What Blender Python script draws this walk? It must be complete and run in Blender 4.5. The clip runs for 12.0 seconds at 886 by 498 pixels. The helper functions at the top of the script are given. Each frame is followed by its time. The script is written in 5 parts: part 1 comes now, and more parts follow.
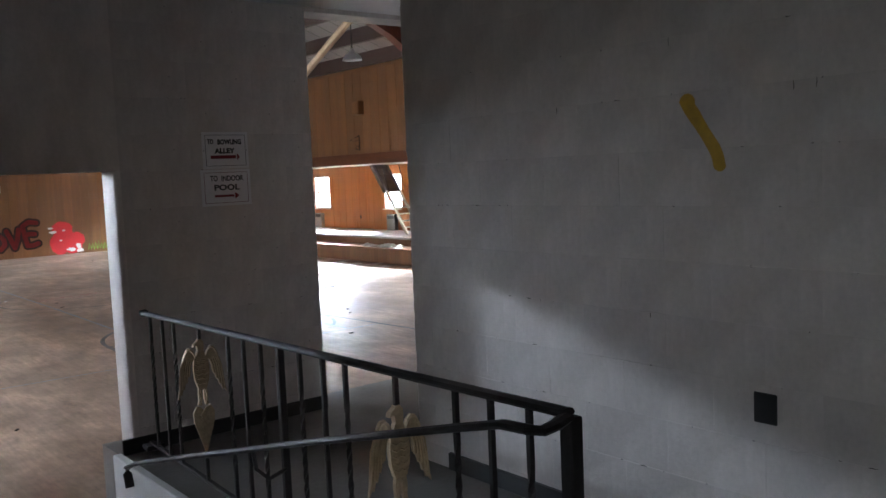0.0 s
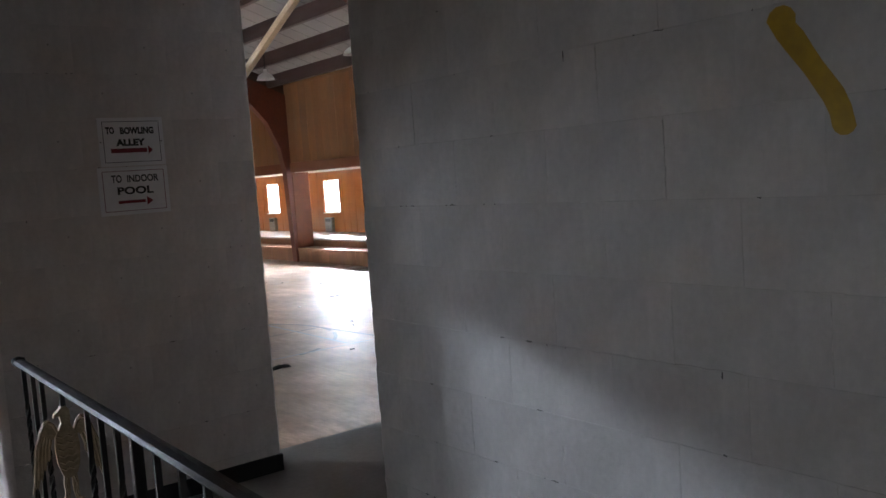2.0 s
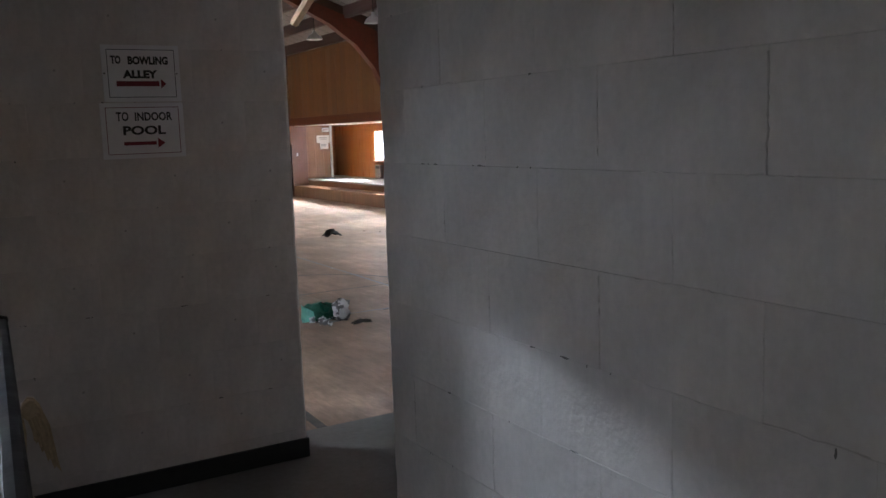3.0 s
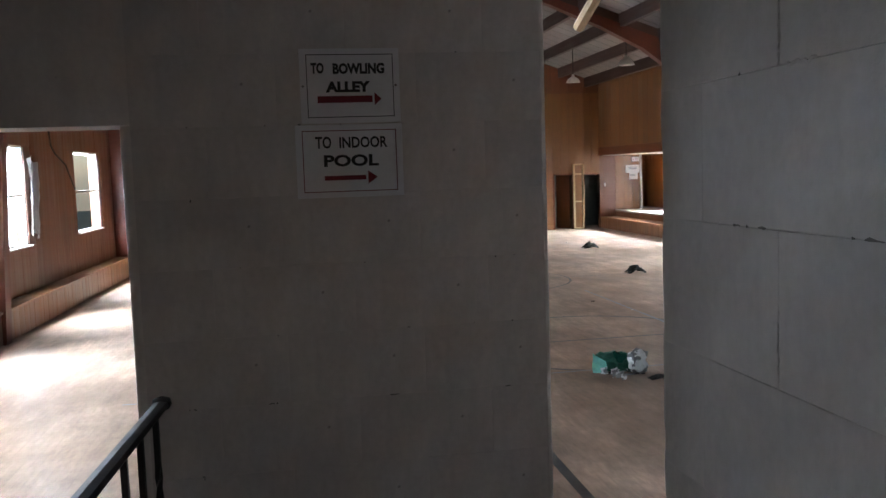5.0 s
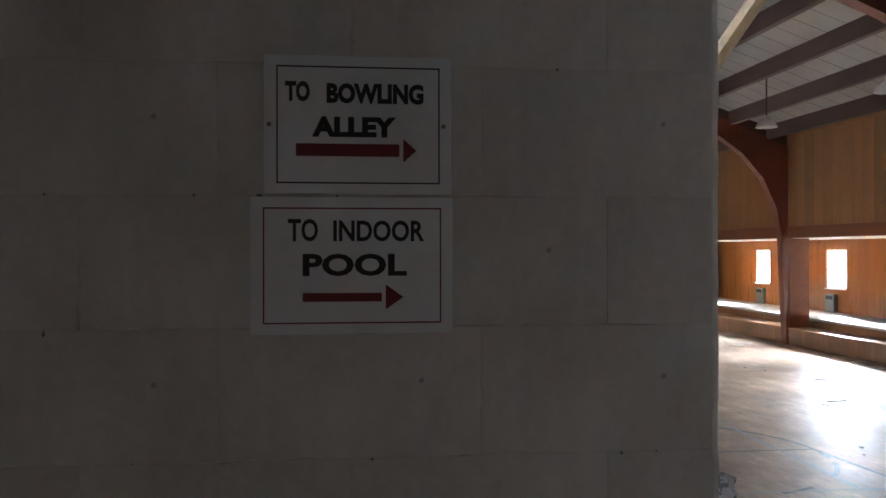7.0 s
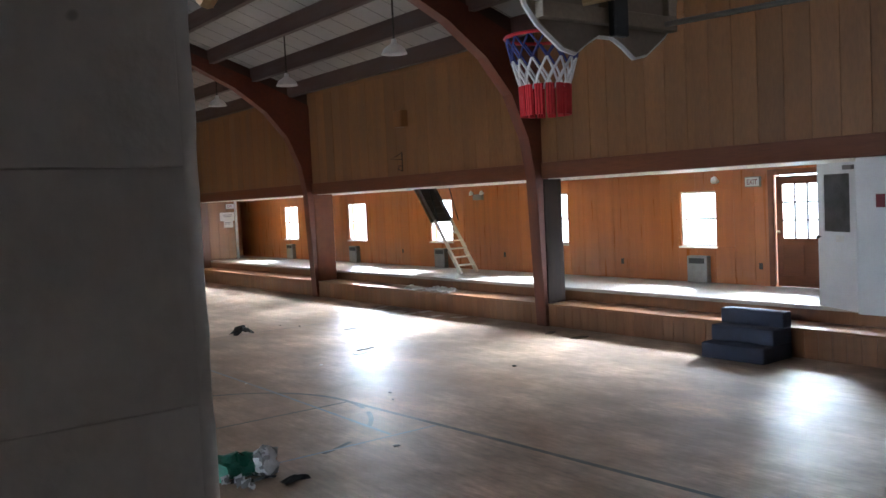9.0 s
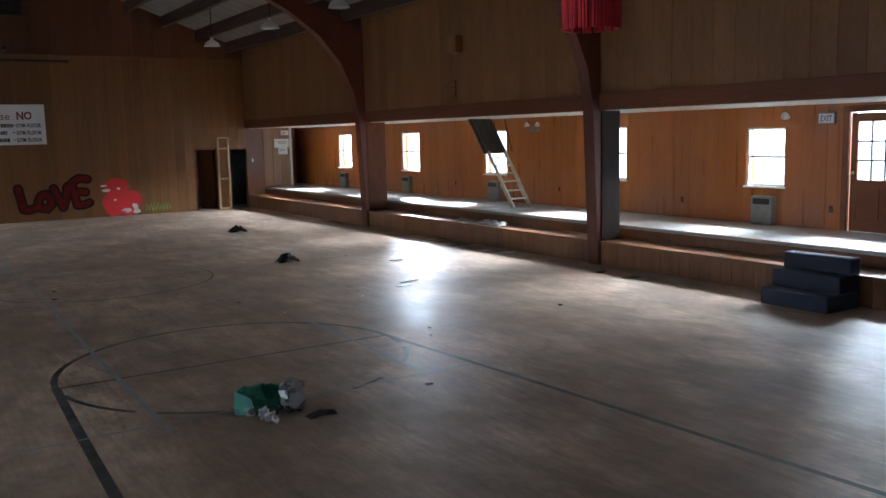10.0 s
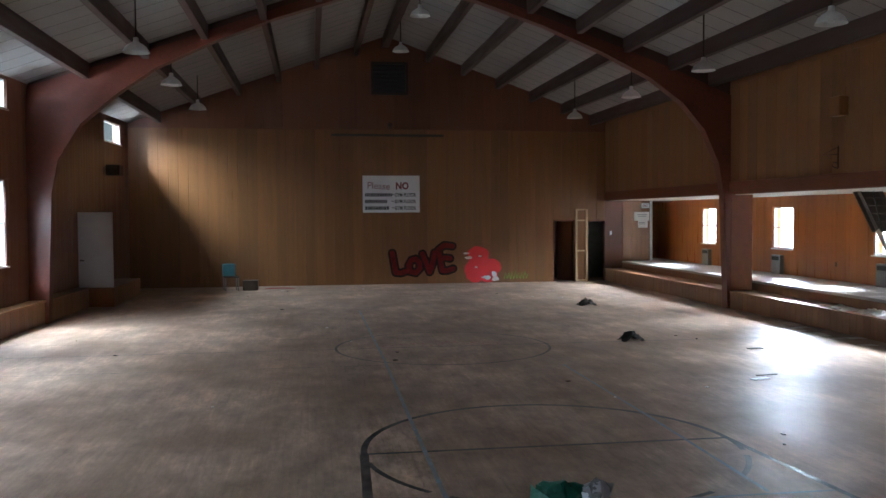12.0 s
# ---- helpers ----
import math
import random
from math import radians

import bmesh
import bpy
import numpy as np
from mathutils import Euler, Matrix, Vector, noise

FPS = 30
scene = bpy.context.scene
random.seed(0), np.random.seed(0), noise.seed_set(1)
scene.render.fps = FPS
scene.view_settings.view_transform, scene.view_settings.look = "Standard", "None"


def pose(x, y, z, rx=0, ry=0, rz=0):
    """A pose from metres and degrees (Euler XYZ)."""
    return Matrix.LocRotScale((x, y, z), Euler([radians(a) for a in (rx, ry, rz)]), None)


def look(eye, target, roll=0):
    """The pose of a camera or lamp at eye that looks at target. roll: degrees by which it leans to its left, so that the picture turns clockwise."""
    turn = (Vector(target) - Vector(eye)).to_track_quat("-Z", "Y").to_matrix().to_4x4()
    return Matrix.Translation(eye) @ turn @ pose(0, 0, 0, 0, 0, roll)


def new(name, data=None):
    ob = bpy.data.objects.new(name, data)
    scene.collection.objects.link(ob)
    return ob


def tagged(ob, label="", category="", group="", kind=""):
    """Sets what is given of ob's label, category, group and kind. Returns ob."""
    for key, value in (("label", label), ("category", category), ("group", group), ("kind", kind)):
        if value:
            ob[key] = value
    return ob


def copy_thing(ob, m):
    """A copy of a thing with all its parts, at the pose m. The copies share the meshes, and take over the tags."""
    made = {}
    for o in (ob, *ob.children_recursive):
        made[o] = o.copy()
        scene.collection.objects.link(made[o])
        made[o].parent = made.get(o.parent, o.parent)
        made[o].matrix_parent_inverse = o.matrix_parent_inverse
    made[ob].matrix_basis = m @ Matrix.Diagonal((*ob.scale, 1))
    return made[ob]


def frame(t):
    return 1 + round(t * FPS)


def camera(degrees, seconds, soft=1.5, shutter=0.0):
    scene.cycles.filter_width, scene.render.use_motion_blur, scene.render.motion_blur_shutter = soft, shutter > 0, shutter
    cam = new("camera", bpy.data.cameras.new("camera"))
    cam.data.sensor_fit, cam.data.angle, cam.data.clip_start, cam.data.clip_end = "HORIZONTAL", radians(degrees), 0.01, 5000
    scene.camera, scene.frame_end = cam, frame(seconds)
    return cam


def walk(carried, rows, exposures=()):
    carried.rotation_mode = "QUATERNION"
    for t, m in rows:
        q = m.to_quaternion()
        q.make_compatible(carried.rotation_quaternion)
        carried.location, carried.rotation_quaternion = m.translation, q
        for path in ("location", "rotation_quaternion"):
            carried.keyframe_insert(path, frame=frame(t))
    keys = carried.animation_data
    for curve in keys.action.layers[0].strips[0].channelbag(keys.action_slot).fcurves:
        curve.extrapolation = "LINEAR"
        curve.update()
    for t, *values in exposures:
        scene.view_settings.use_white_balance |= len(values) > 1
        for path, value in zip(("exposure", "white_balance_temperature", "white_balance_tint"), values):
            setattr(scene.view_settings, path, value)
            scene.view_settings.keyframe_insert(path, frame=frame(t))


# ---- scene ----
cam = camera(54.0, 12.0)
PATH = [
    (0, (-2.793, -4.705, 2.41), (-1.542, -3.154, 2.233), -2.5),
    (0.5, (-2.568, -4.533, 2.394), (-1.365, -2.944, 2.228), -1.3),
    (1, (-2.39, -4.253, 2.361), (-1.18, -2.668, 2.208), -2.7),
    (1.5, (-2.151, -3.994, 2.381), (-0.88, -2.458, 2.213), -4.7),
    (2, (-1.868, -3.863, 2.35), (-0.655, -2.282, 2.178), -4.1),
    (2.5, (-1.534, -3.743, 2.356), (-0.449, -2.077, 2.136), -2.0),
    (3, (-1.29, -3.462, 2.335), (-0.298, -1.746, 2.066), -1.9),
    (3.5, (-1.051, -3.225, 2.326), (-0.251, -1.412, 2.054), -4.4),
    (5.5, (-0.713, -2.192, 2.352), (-0.468, -0.212, 2.217), -1.7),
    (6, (-0.646, -1.809, 2.374), (-0.464, 0.182, 2.338), -2.6),
    (6.5, (-0.632, -1.526, 2.39), (-0.475, 0.468, 2.39), -0.9),
    (8.5, (-0.389, -0.902, 2.405), (0.516, 0.882, 2.378), -1.3),
    (9, (-0.279, -0.708, 2.443), (0.909, 0.897, 2.327), -2.8),
    (9.5, (-0.06, -0.55, 2.43), (1.177, 1.008, 2.226), -2.7),
    (10, (0.155, -0.424, 2.382), (1.218, 1.249, 2.118), -1.4),
    (10.5, (0.422, -0.218, 2.369), (1.332, 1.547, 2.134), 0.6),
    (11, (0.535, 0.013, 2.355), (1.321, 1.844, 2.187), 0.2),
    (11.5, (0.648, 0.253, 2.301), (1.229, 2.164, 2.184), -2.4),
    (12, (0.895, 0.366, 2.277), (1.192, 2.342, 2.197), -0.3),
]
walk(cam, [(t, look(eye, target, roll)) for t, eye, target, roll in PATH],
     exposures=[(0.0, 0.88, 6450, 20), (3.5, 0.82, 6500, 20), (6.5, 0.92, 6400, 16), (8.5, 0.85, 6400, 17), (9.3, -0.15, 6400, 17), (10.5, -0.50, 6250, 17), (12.0, -0.30, 6200, 17)])

# ---- light ----
world = bpy.data.worlds.new("world")
scene.world = world
world.use_nodes = True
wn = world.node_tree
sky = wn.nodes.new("ShaderNodeTexSky")
sky.sky_type, sky.sun_disc = "NISHITA", False
sky.sun_elevation, sky.sun_rotation = radians(32), radians(200)
wn.links.new(sky.outputs[0], wn.nodes["Background"].inputs[0])
wn.nodes["Background"].inputs[1].default_value = 0.06

DAY = (0.68, 0.87, 1.0)


def daylight(name, m, w, h, radiance, colour=DAY, beam=180):
    """Sky light standing in one window opening, shining along the lamp's -Z."""
    d = bpy.data.lights.new(name, "AREA")
    d.shape, d.size, d.size_y, d.color = "RECTANGLE", w, h, colour
    d.spread = radians(beam)
    d.energy = radiance * math.pi * w * h
    ob = new(name, d)
    ob.matrix_world = m
    return tagged(ob, "daylight standing in a window opening", "daylight", kind="structure")


# ---- materials ----
def glow(name, colour, strength):
    """The plain bright sky and haze outside a window."""
    m = bpy.data.materials.new(name)
    m.use_nodes = True
    t = m.node_tree
    e = t.nodes.new("ShaderNodeEmission")
    e.inputs[0].default_value, e.inputs[1].default_value = (*colour, 1), strength
    t.links.new(e.outputs[0], t.nodes["Material Output"].inputs[0])
    return m


BRIGHT, SKYLIGHT = 9.0, 90.0
M_OUTSIDE = glow("overcast_outside", DAY, BRIGHT)



def mat(name, base, rough=0.5, metal=0.0, var=0.18, scale=5.0, stretch=(1, 1, 1), bump=0.1, grain=40.0, rand=0.0,
        stain=None, stain_amt=0.0, stain_scale=0.7, spec=0.5, rough_var=0.12, mottle=(), specks=0.0, strips=None, lumps=0.0):
    """A procedural surface: colour varied at two sizes, stains, fine relief, and a shift of tone from piece to piece."""
    m = bpy.data.materials.new(name)
    m.use_nodes = True
    t = m.node_tree
    n, l = t.nodes, t.links
    b = n["Principled BSDF"]
    b.inputs["Metallic"].default_value = metal
    b.inputs["Specular IOR Level"].default_value = spec
    tc, mp, oi = n.new("ShaderNodeTexCoord"), n.new("ShaderNodeMapping"), n.new("ShaderNodeObjectInfo")
    mp.inputs["Scale"].default_value = stretch
    l.new(tc.outputs["Object"], mp.inputs["Vector"])
    off = n.new("ShaderNodeVectorMath")
    off.operation = "SCALE"
    off.inputs[0].default_value = (7.3, 11.9, 5.1)
    l.new(oi.outputs["Random"], off.inputs["Scale"])
    l.new(off.outputs[0], mp.inputs["Location"])

    def noise_node(s, detail):
        k = n.new("ShaderNodeTexNoise")
        k.inputs["Scale"].default_value, k.inputs["Detail"].default_value = s, detail
        l.new(mp.outputs[0], k.inputs["Vector"])
        return k

    big, fine = noise_node(scale, 4), noise_node(grain, 3)

    def ranged(sock, lo, hi):
        r = n.new("ShaderNodeMapRange")
        r.inputs["From Min"].default_value, r.inputs["From Max"].default_value = 0.25, 0.75
        r.inputs["To Min"].default_value, r.inputs["To Max"].default_value = lo, hi
        l.new(sock, r.inputs["Value"])
        return r.outputs[0]

    def times(a, c):
        k = n.new("ShaderNodeMath")
        k.operation = "MULTIPLY"
        l.new(a, k.inputs[0])
        l.new(c, k.inputs[1])
        return k.outputs[0]

    tone = times(ranged(big.outputs[0], 1 - var, 1 + var), ranged(fine.outputs[0], 1 - var * 0.6, 1 + var * 0.6))
    for s, stretch2, amt in mottle:
        mp2 = n.new("ShaderNodeMapping")
        mp2.inputs["Scale"].default_value = stretch2
        l.new(tc.outputs["Object"], mp2.inputs["Vector"])
        k2 = n.new("ShaderNodeTexNoise")
        k2.inputs["Scale"].default_value, k2.inputs["Detail"].default_value, k2.inputs["Roughness"].default_value = s, 8, 0.65
        l.new(mp2.outputs[0], k2.inputs["Vector"])
        tone = times(tone, ranged(k2.outputs[0], 1 - amt, 1 + amt))
    seam = None
    if strips:
        mp3 = n.new("ShaderNodeMapping")
        mp3.inputs["Rotation"].default_value = (0, 0, math.pi / 2)
        l.new(tc.outputs["Object"], mp3.inputs["Vector"])
        br = n.new("ShaderNodeTexBrick")
        br.offset, br.offset_frequency = 0.37, 3
        for key, val in (("Scale", 1.0), ("Brick Width", strips[1]), ("Row Height", strips[0]), ("Mortar Size", 0.0012), ("Bias", 0.0)):
            br.inputs[key].default_value = val
        br.inputs["Color1"].default_value = (1 - strips[2],) * 3 + (1,)
        br.inputs["Color2"].default_value = (1 + strips[2],) * 3 + (1,)
        br.inputs["Mortar"].default_value = (0.72, 0.72, 0.72, 1)
        l.new(mp3.outputs[0], br.inputs["Vector"])
        bw = n.new("ShaderNodeRGBToBW")
        l.new(br.outputs["Color"], bw.inputs[0])
        seam = bw.outputs[0]
        tone = times(tone, seam)
    if rand:
        r = n.new("ShaderNodeMapRange")
        r.inputs["To Min"].default_value, r.inputs["To Max"].default_value = 1 - rand, 1 + rand
        l.new(oi.outputs["Random"], r.inputs["Value"])
        tone = times(tone, r.outputs[0])
    col = n.new("ShaderNodeVectorMath")
    col.operation = "SCALE"
    col.inputs[0].default_value = base
    l.new(tone, col.inputs["Scale"])
    out = col.outputs[0]
    if stain:
        st = n.new("ShaderNodeTexNoise")
        st.inputs["Scale"].default_value, st.inputs["Detail"].default_value = stain_scale, 6
        l.new(tc.outputs["Object"], st.inputs["Vector"])
        mix = n.new("ShaderNodeMix")
        mix.data_type = "RGBA"
        f = n.new("ShaderNodeMapRange")
        f.inputs["From Min"].default_value, f.inputs["From Max"].default_value = 0.36, 0.78
        f.inputs["To Max"].default_value = stain_amt
        l.new(st.outputs[0], f.inputs["Value"])
        l.new(f.outputs[0], mix.inputs["Factor"])
        l.new(out, mix.inputs["A"])
        mix.inputs["B"].default_value = (*stain, 1)
        out = mix.outputs["Result"]
    if specks:
        sn = n.new("ShaderNodeTexNoise")
        sn.inputs["Scale"].default_value, sn.inputs["Detail"].default_value = specks, 2
        l.new(tc.outputs["Object"], sn.inputs["Vector"])
        sf = n.new("ShaderNodeMapRange")
        sf.inputs["From Min"].default_value, sf.inputs["From Max"].default_value, sf.inputs["To Max"].default_value = 0.765, 0.79, 0.5
        l.new(sn.outputs[0], sf.inputs["Value"])
        mx = n.new("ShaderNodeMix")
        mx.data_type = "RGBA"
        l.new(sf.outputs[0], mx.inputs["Factor"])
        l.new(out, mx.inputs["A"])
        mx.inputs["B"].default_value = (0.10, 0.085, 0.075, 1)
        out = mx.outputs["Result"]
    l.new(out, b.inputs["Base Color"])
    l.new(ranged(big.outputs[0], max(0.03, rough - rough_var), min(1, rough + rough_var)), b.inputs["Roughness"])
    if bump:
        bp = n.new("ShaderNodeBump")
        bp.inputs["Strength"].default_value, bp.inputs["Distance"].default_value = bump, 0.01
        l.new(fine.outputs[0], bp.inputs["Height"])
        last = bp
        if lumps:
            ln = n.new("ShaderNodeTexNoise")
            ln.inputs["Scale"].default_value, ln.inputs["Detail"].default_value = 9.0 if seam is None else 3.0, 5
            l.new(tc.outputs["Object"], ln.inputs["Vector"])
            b2 = n.new("ShaderNodeBump")
            b2.inputs["Strength"].default_value, b2.inputs["Distance"].default_value = lumps, 0.012
            l.new(ln.outputs[0], b2.inputs["Height"])
            l.new(bp.outputs[0], b2.inputs["Normal"])
            last = b2
        if seam is not None:
            b3 = n.new("ShaderNodeBump")
            b3.inputs["Strength"].default_value, b3.inputs["Distance"].default_value = 0.10, 0.002
            l.new(seam, b3.inputs["Height"])
            l.new(last.outputs[0], b3.inputs["Normal"])
            last = b3
        l.new(last.outputs[0], b.inputs["Normal"])
    return m


WOODGRAIN = (9, 9, 0.5)
M_FLOOR = mat("worn_wood_floor", (0.40, 0.272, 0.195), 0.50, var=0.24, scale=1.6, stretch=(1, 0.3, 1), grain=26, bump=0.06,
              stain=(0.15, 0.085, 0.048), stain_amt=0.85, stain_scale=0.5, rough_var=0.08, spec=0.42, strips=(0.075, 1.3, 0.055), lumps=0.02,
              mottle=((1.1, (1, 0.55, 1), 0.38), (4.5, (0.7, 0.35, 1), 0.45), (17.0, (1, 0.10, 1), 0.22)))
M_PANEL = mat("amber_panelling", (0.185, 0.078, 0.024), 0.38, var=0.16, scale=0.9, stretch=WOODGRAIN, grain=9, bump=0.05, rand=0.13)
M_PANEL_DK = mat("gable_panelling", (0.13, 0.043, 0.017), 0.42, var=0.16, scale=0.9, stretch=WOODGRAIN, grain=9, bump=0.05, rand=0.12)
M_FASCIA = mat("plywood_fascia", (0.21, 0.092, 0.033), 0.48, spec=0.3, var=0.2, scale=0.7, stretch=(3, 3, 0.6), grain=12, bump=0.05, rand=0.12)
M_STAGE = mat("orange_panelling", (0.34, 0.098, 0.020), 0.34, var=0.15, scale=0.9, stretch=WOODGRAIN, grain=9, bump=0.05, rand=0.10)
M_BENCH = mat("bench_panelling", (0.20, 0.083, 0.032), 0.38, var=0.18, scale=0.9, stretch=WOODGRAIN, grain=9, bump=0.05, rand=0.14)
M_BEAM = mat("red_brown_beam", (0.15, 0.048, 0.020), 0.6, spec=0.25, var=0.2, scale=0.8, stretch=(6, 0.5, 6), grain=9, bump=0.05)
M_ARCH = mat("red_stained_glulam", (0.115, 0.024, 0.010), 0.46, var=0.25, scale=1.2, stretch=(1, 6, 1), grain=14, bump=0.05)
M_PURLIN = mat("brown_purlin", (0.055, 0.026, 0.018), 0.55, var=0.2, scale=2, stretch=(4, 0.4, 4), grain=12)
M_ROOF = mat("pale_roof_board", (0.25, 0.24, 0.23), 0.8, var=0.10, scale=1.1, grain=30, bump=0.08, stain=(0.42, 0.37, 0.30), stain_amt=0.45, stain_scale=0.5)
M_BLOCK = mat("painted_block", (0.63, 0.575, 0.548), 0.55, var=0.08, scale=1.6, grain=55, bump=0.2, rand=0.008, specks=15.0, lumps=0.6, mottle=((2.2, (1, 1, 0.16), 0.24), (7.0, (1, 1, 0.5), 0.15)), stain=(0.42, 0.40, 0.36), stain_amt=0.3, stain_scale=1.4)
M_WHITE = mat("white_paint", (0.74, 0.75, 0.76), 0.5, var=0.05, scale=2, grain=40, bump=0.05, stain=(0.55, 0.54, 0.5), stain_amt=0.25, stain_scale=2)
M_SOFFIT = mat("white_soffit", (0.78, 0.76, 0.70), 0.55, var=0.06, scale=1.5, grain=30, bump=0.04)
M_BASE = mat("black_vinyl", (0.018, 0.017, 0.018), 0.38, var=0.2, scale=4)
M_LANDING = mat("grey_landing_tile", (0.20, 0.19, 0.175), 0.45, var=0.2, scale=2.5, grain=40, stain=(0.10, 0.085, 0.06), stain_amt=0.5, stain_scale=1.2)
M_STAGEFLOOR = mat("dusty_stage_floor", (0.38, 0.35, 0.31), 0.38, var=0.15, scale=1.5, grain=30, stain=(0.34, 0.28, 0.21), stain_amt=0.5)
M_IRON = mat("black_iron", (0.018, 0.016, 0.017), 0.48, spec=0.3, var=0.25, scale=9, bump=0.08, rough_var=0.1)
M_BRASS = mat("tarnished_brass", (0.52, 0.40, 0.26), 0.45, metal=0.3, var=0.3, scale=14, grain=60, bump=0.3)
M_DARK = mat("dark_recess", (0.03, 0.022, 0.018), 0.7, var=0.2)
M_SASH = mat("white_sash", (0.72, 0.72, 0.69), 0.45, var=0.06, scale=5)
M_PINE = mat("bare_pine", (0.52, 0.36, 0.20), 0.5, var=0.15, scale=1.4, stretch=(8, 8, 0.6), grain=12)
M_ALU = mat("worn_aluminium", (0.62, 0.60, 0.56), 0.42, metal=0.5, var=0.12, scale=10)
M_LAMP = mat("white_enamel", (0.66, 0.65, 0.62), 0.35, var=0.08, scale=8)
M_GREY = mat("grey_metal", (0.22, 0.21, 0.20), 0.45, metal=0.3, var=0.15, scale=8)
M_PAPER = mat("white_paper", (0.72, 0.70, 0.66), 0.8, var=0.08, scale=9)
M_NAVY = mat("navy_carpet", (0.040, 0.046, 0.072), 0.9, var=0.2, scale=12, grain=160, bump=0.3)
M_BLACK = mat("black_paint", (0.015, 0.014, 0.016), 0.5, var=0.15)
M_RED = mat("red_paint", (0.42, 0.012, 0.018), 0.5, var=0.12, scale=7)
M_LINE = mat("black_court_line", (0.03, 0.03, 0.034), 0.45, var=0.3, scale=2.5, grain=18, bump=0, stain=(0.2, 0.16, 0.12), stain_amt=0.4, stain_scale=5)
M_BLUELINE = mat("blue_court_line", (0.16, 0.23, 0.29), 0.45, var=0.3, scale=2.5, grain=18, bump=0, stain=(0.24, 0.19, 0.15), stain_amt=0.85, stain_scale=4)
M_PINK = mat("pink_chalk", (0.42, 0.16, 0.17), 0.7, var=0.2)
M_YELLOW = mat("yellow_spray", (0.52, 0.30, 0.02), 0.6, var=0.12, scale=20)


def glass(name, rough=0.02, tint=(1, 1, 1)):
    m = bpy.data.materials.new(name)
    m.use_nodes = True
    b = m.node_tree.nodes["Principled BSDF"]
    b.inputs["Base Color"].default_value = (*tint, 1)
    b.inputs["Transmission Weight"].default_value = 1
    b.inputs["Roughness"].default_value, b.inputs["IOR"].default_value = rough, 1.05
    return m


M_GLASS = glass("window_glass")


# ---- building helpers ----
def box(bm, x0, x1, y0, y1, z0, z1, bevel=0.0, m=None):
    vs = bmesh.ops.create_cube(bm, size=1.0, matrix=Matrix.LocRotScale(((x0 + x1) / 2, (y0 + y1) / 2, (z0 + z1) / 2), None, (abs(x1 - x0), abs(y1 - y0), abs(z1 - z0))))["verts"]
    if bevel:
        es = list({e for v in vs for e in v.link_edges})
        r = bmesh.ops.bevel(bm, geom=es, offset=bevel, segments=1, affect="EDGES", profile=0.5)
        vs = list({v for f in r["faces"] for v in f.verts} | {v for v in vs if v.is_valid})
    if m is not None:
        bmesh.ops.transform(bm, matrix=m, verts=[v for v in vs if v.is_valid])
    return vs


def bx(*a, **k):
    bm = bmesh.new()
    box(bm, *a, **k)
    return bm


def mesh_of(name, bm, material, smooth=False):
    me = bpy.data.meshes.new(name)
    bm.normal_update()
    bm.to_mesh(me)
    bm.free()
    if smooth:
        for p in me.polygons:
            p.use_smooth = True
    me.materials.append(material)
    return me


def part(name, bm, material, parent=None, label="", smooth=False):
    ob = new(name, mesh_of(name, bm, material, smooth))
    if parent is not None:
        ob.parent = parent
    if label:
        ob["label"] = label
    return ob


def thing(name, label, category, m=None, group="", kind=""):
    ob = new(name)
    ob.empty_display_size = 0.1
    if m is not None:
        ob.matrix_basis = m
    return tagged(ob, label, category, group, kind)


def structure(name, bm, material, label="", category="", smooth=False):
    return tagged(part(name, bm, material, smooth=smooth), label, category, kind="structure")


def tube(bm, pts, r, n=8, squash=None):
    """A round bar along a line of points."""
    pts = [Vector(p) for p in pts]
    rings = []
    for i, p in enumerate(pts):
        d = (pts[min(i + 1, len(pts) - 1)] - pts[max(i - 1, 0)]).normalized()
        side = d.cross(Vector((0, 0, 1)))
        if side.length < 1e-3:
            side = Vector((1, 0, 0))
        side.normalize()
        up = side.cross(d)
        a, b = (r, r) if squash is None else squash
        rings.append([bm.verts.new(p + side * (a * math.cos(2 * math.pi * k / n)) + up * (b * math.sin(2 * math.pi * k / n))) for k in range(n)])
    for q, w in zip(rings, rings[1:]):
        for k in range(n):
            bm.faces.new((q[k], q[(k + 1) % n], w[(k + 1) % n], w[k]))
    bm.faces.new(rings[0][::-1])
    bm.faces.new(rings[-1])


def lathe(bm, prof, n=24, cx=0.0, cy=0.0, cap=False):
    rings = [[bm.verts.new((cx + r * math.cos(2 * math.pi * k / n), cy + r * math.sin(2 * math.pi * k / n), z)) for k in range(n)] for r, z in prof]
    for q, w in zip(rings, rings[1:]):
        for k in range(n):
            bm.faces.new((q[k], q[(k + 1) % n], w[(k + 1) % n], w[k]))
    if cap:
        bm.faces.new(rings[0][::-1])
        bm.faces.new(rings[-1])


def prism(bm, outline, d0, d1, place):
    """A flat shape of (u, v) points, from depth d0 to d1; place(u, v, d) gives the point."""
    a = [bm.verts.new(place(u, v, d0)) for u, v in outline]
    b = [bm.verts.new(place(u, v, d1)) for u, v in outline]
    bm.faces.new(a)
    bm.faces.new(b[::-1])
    for i in range(len(a)):
        j = (i + 1) % len(a)
        bm.faces.new((a[j], a[i], b[i], b[j]))
    bmesh.ops.recalc_face_normals(bm, faces=bm.faces[:])


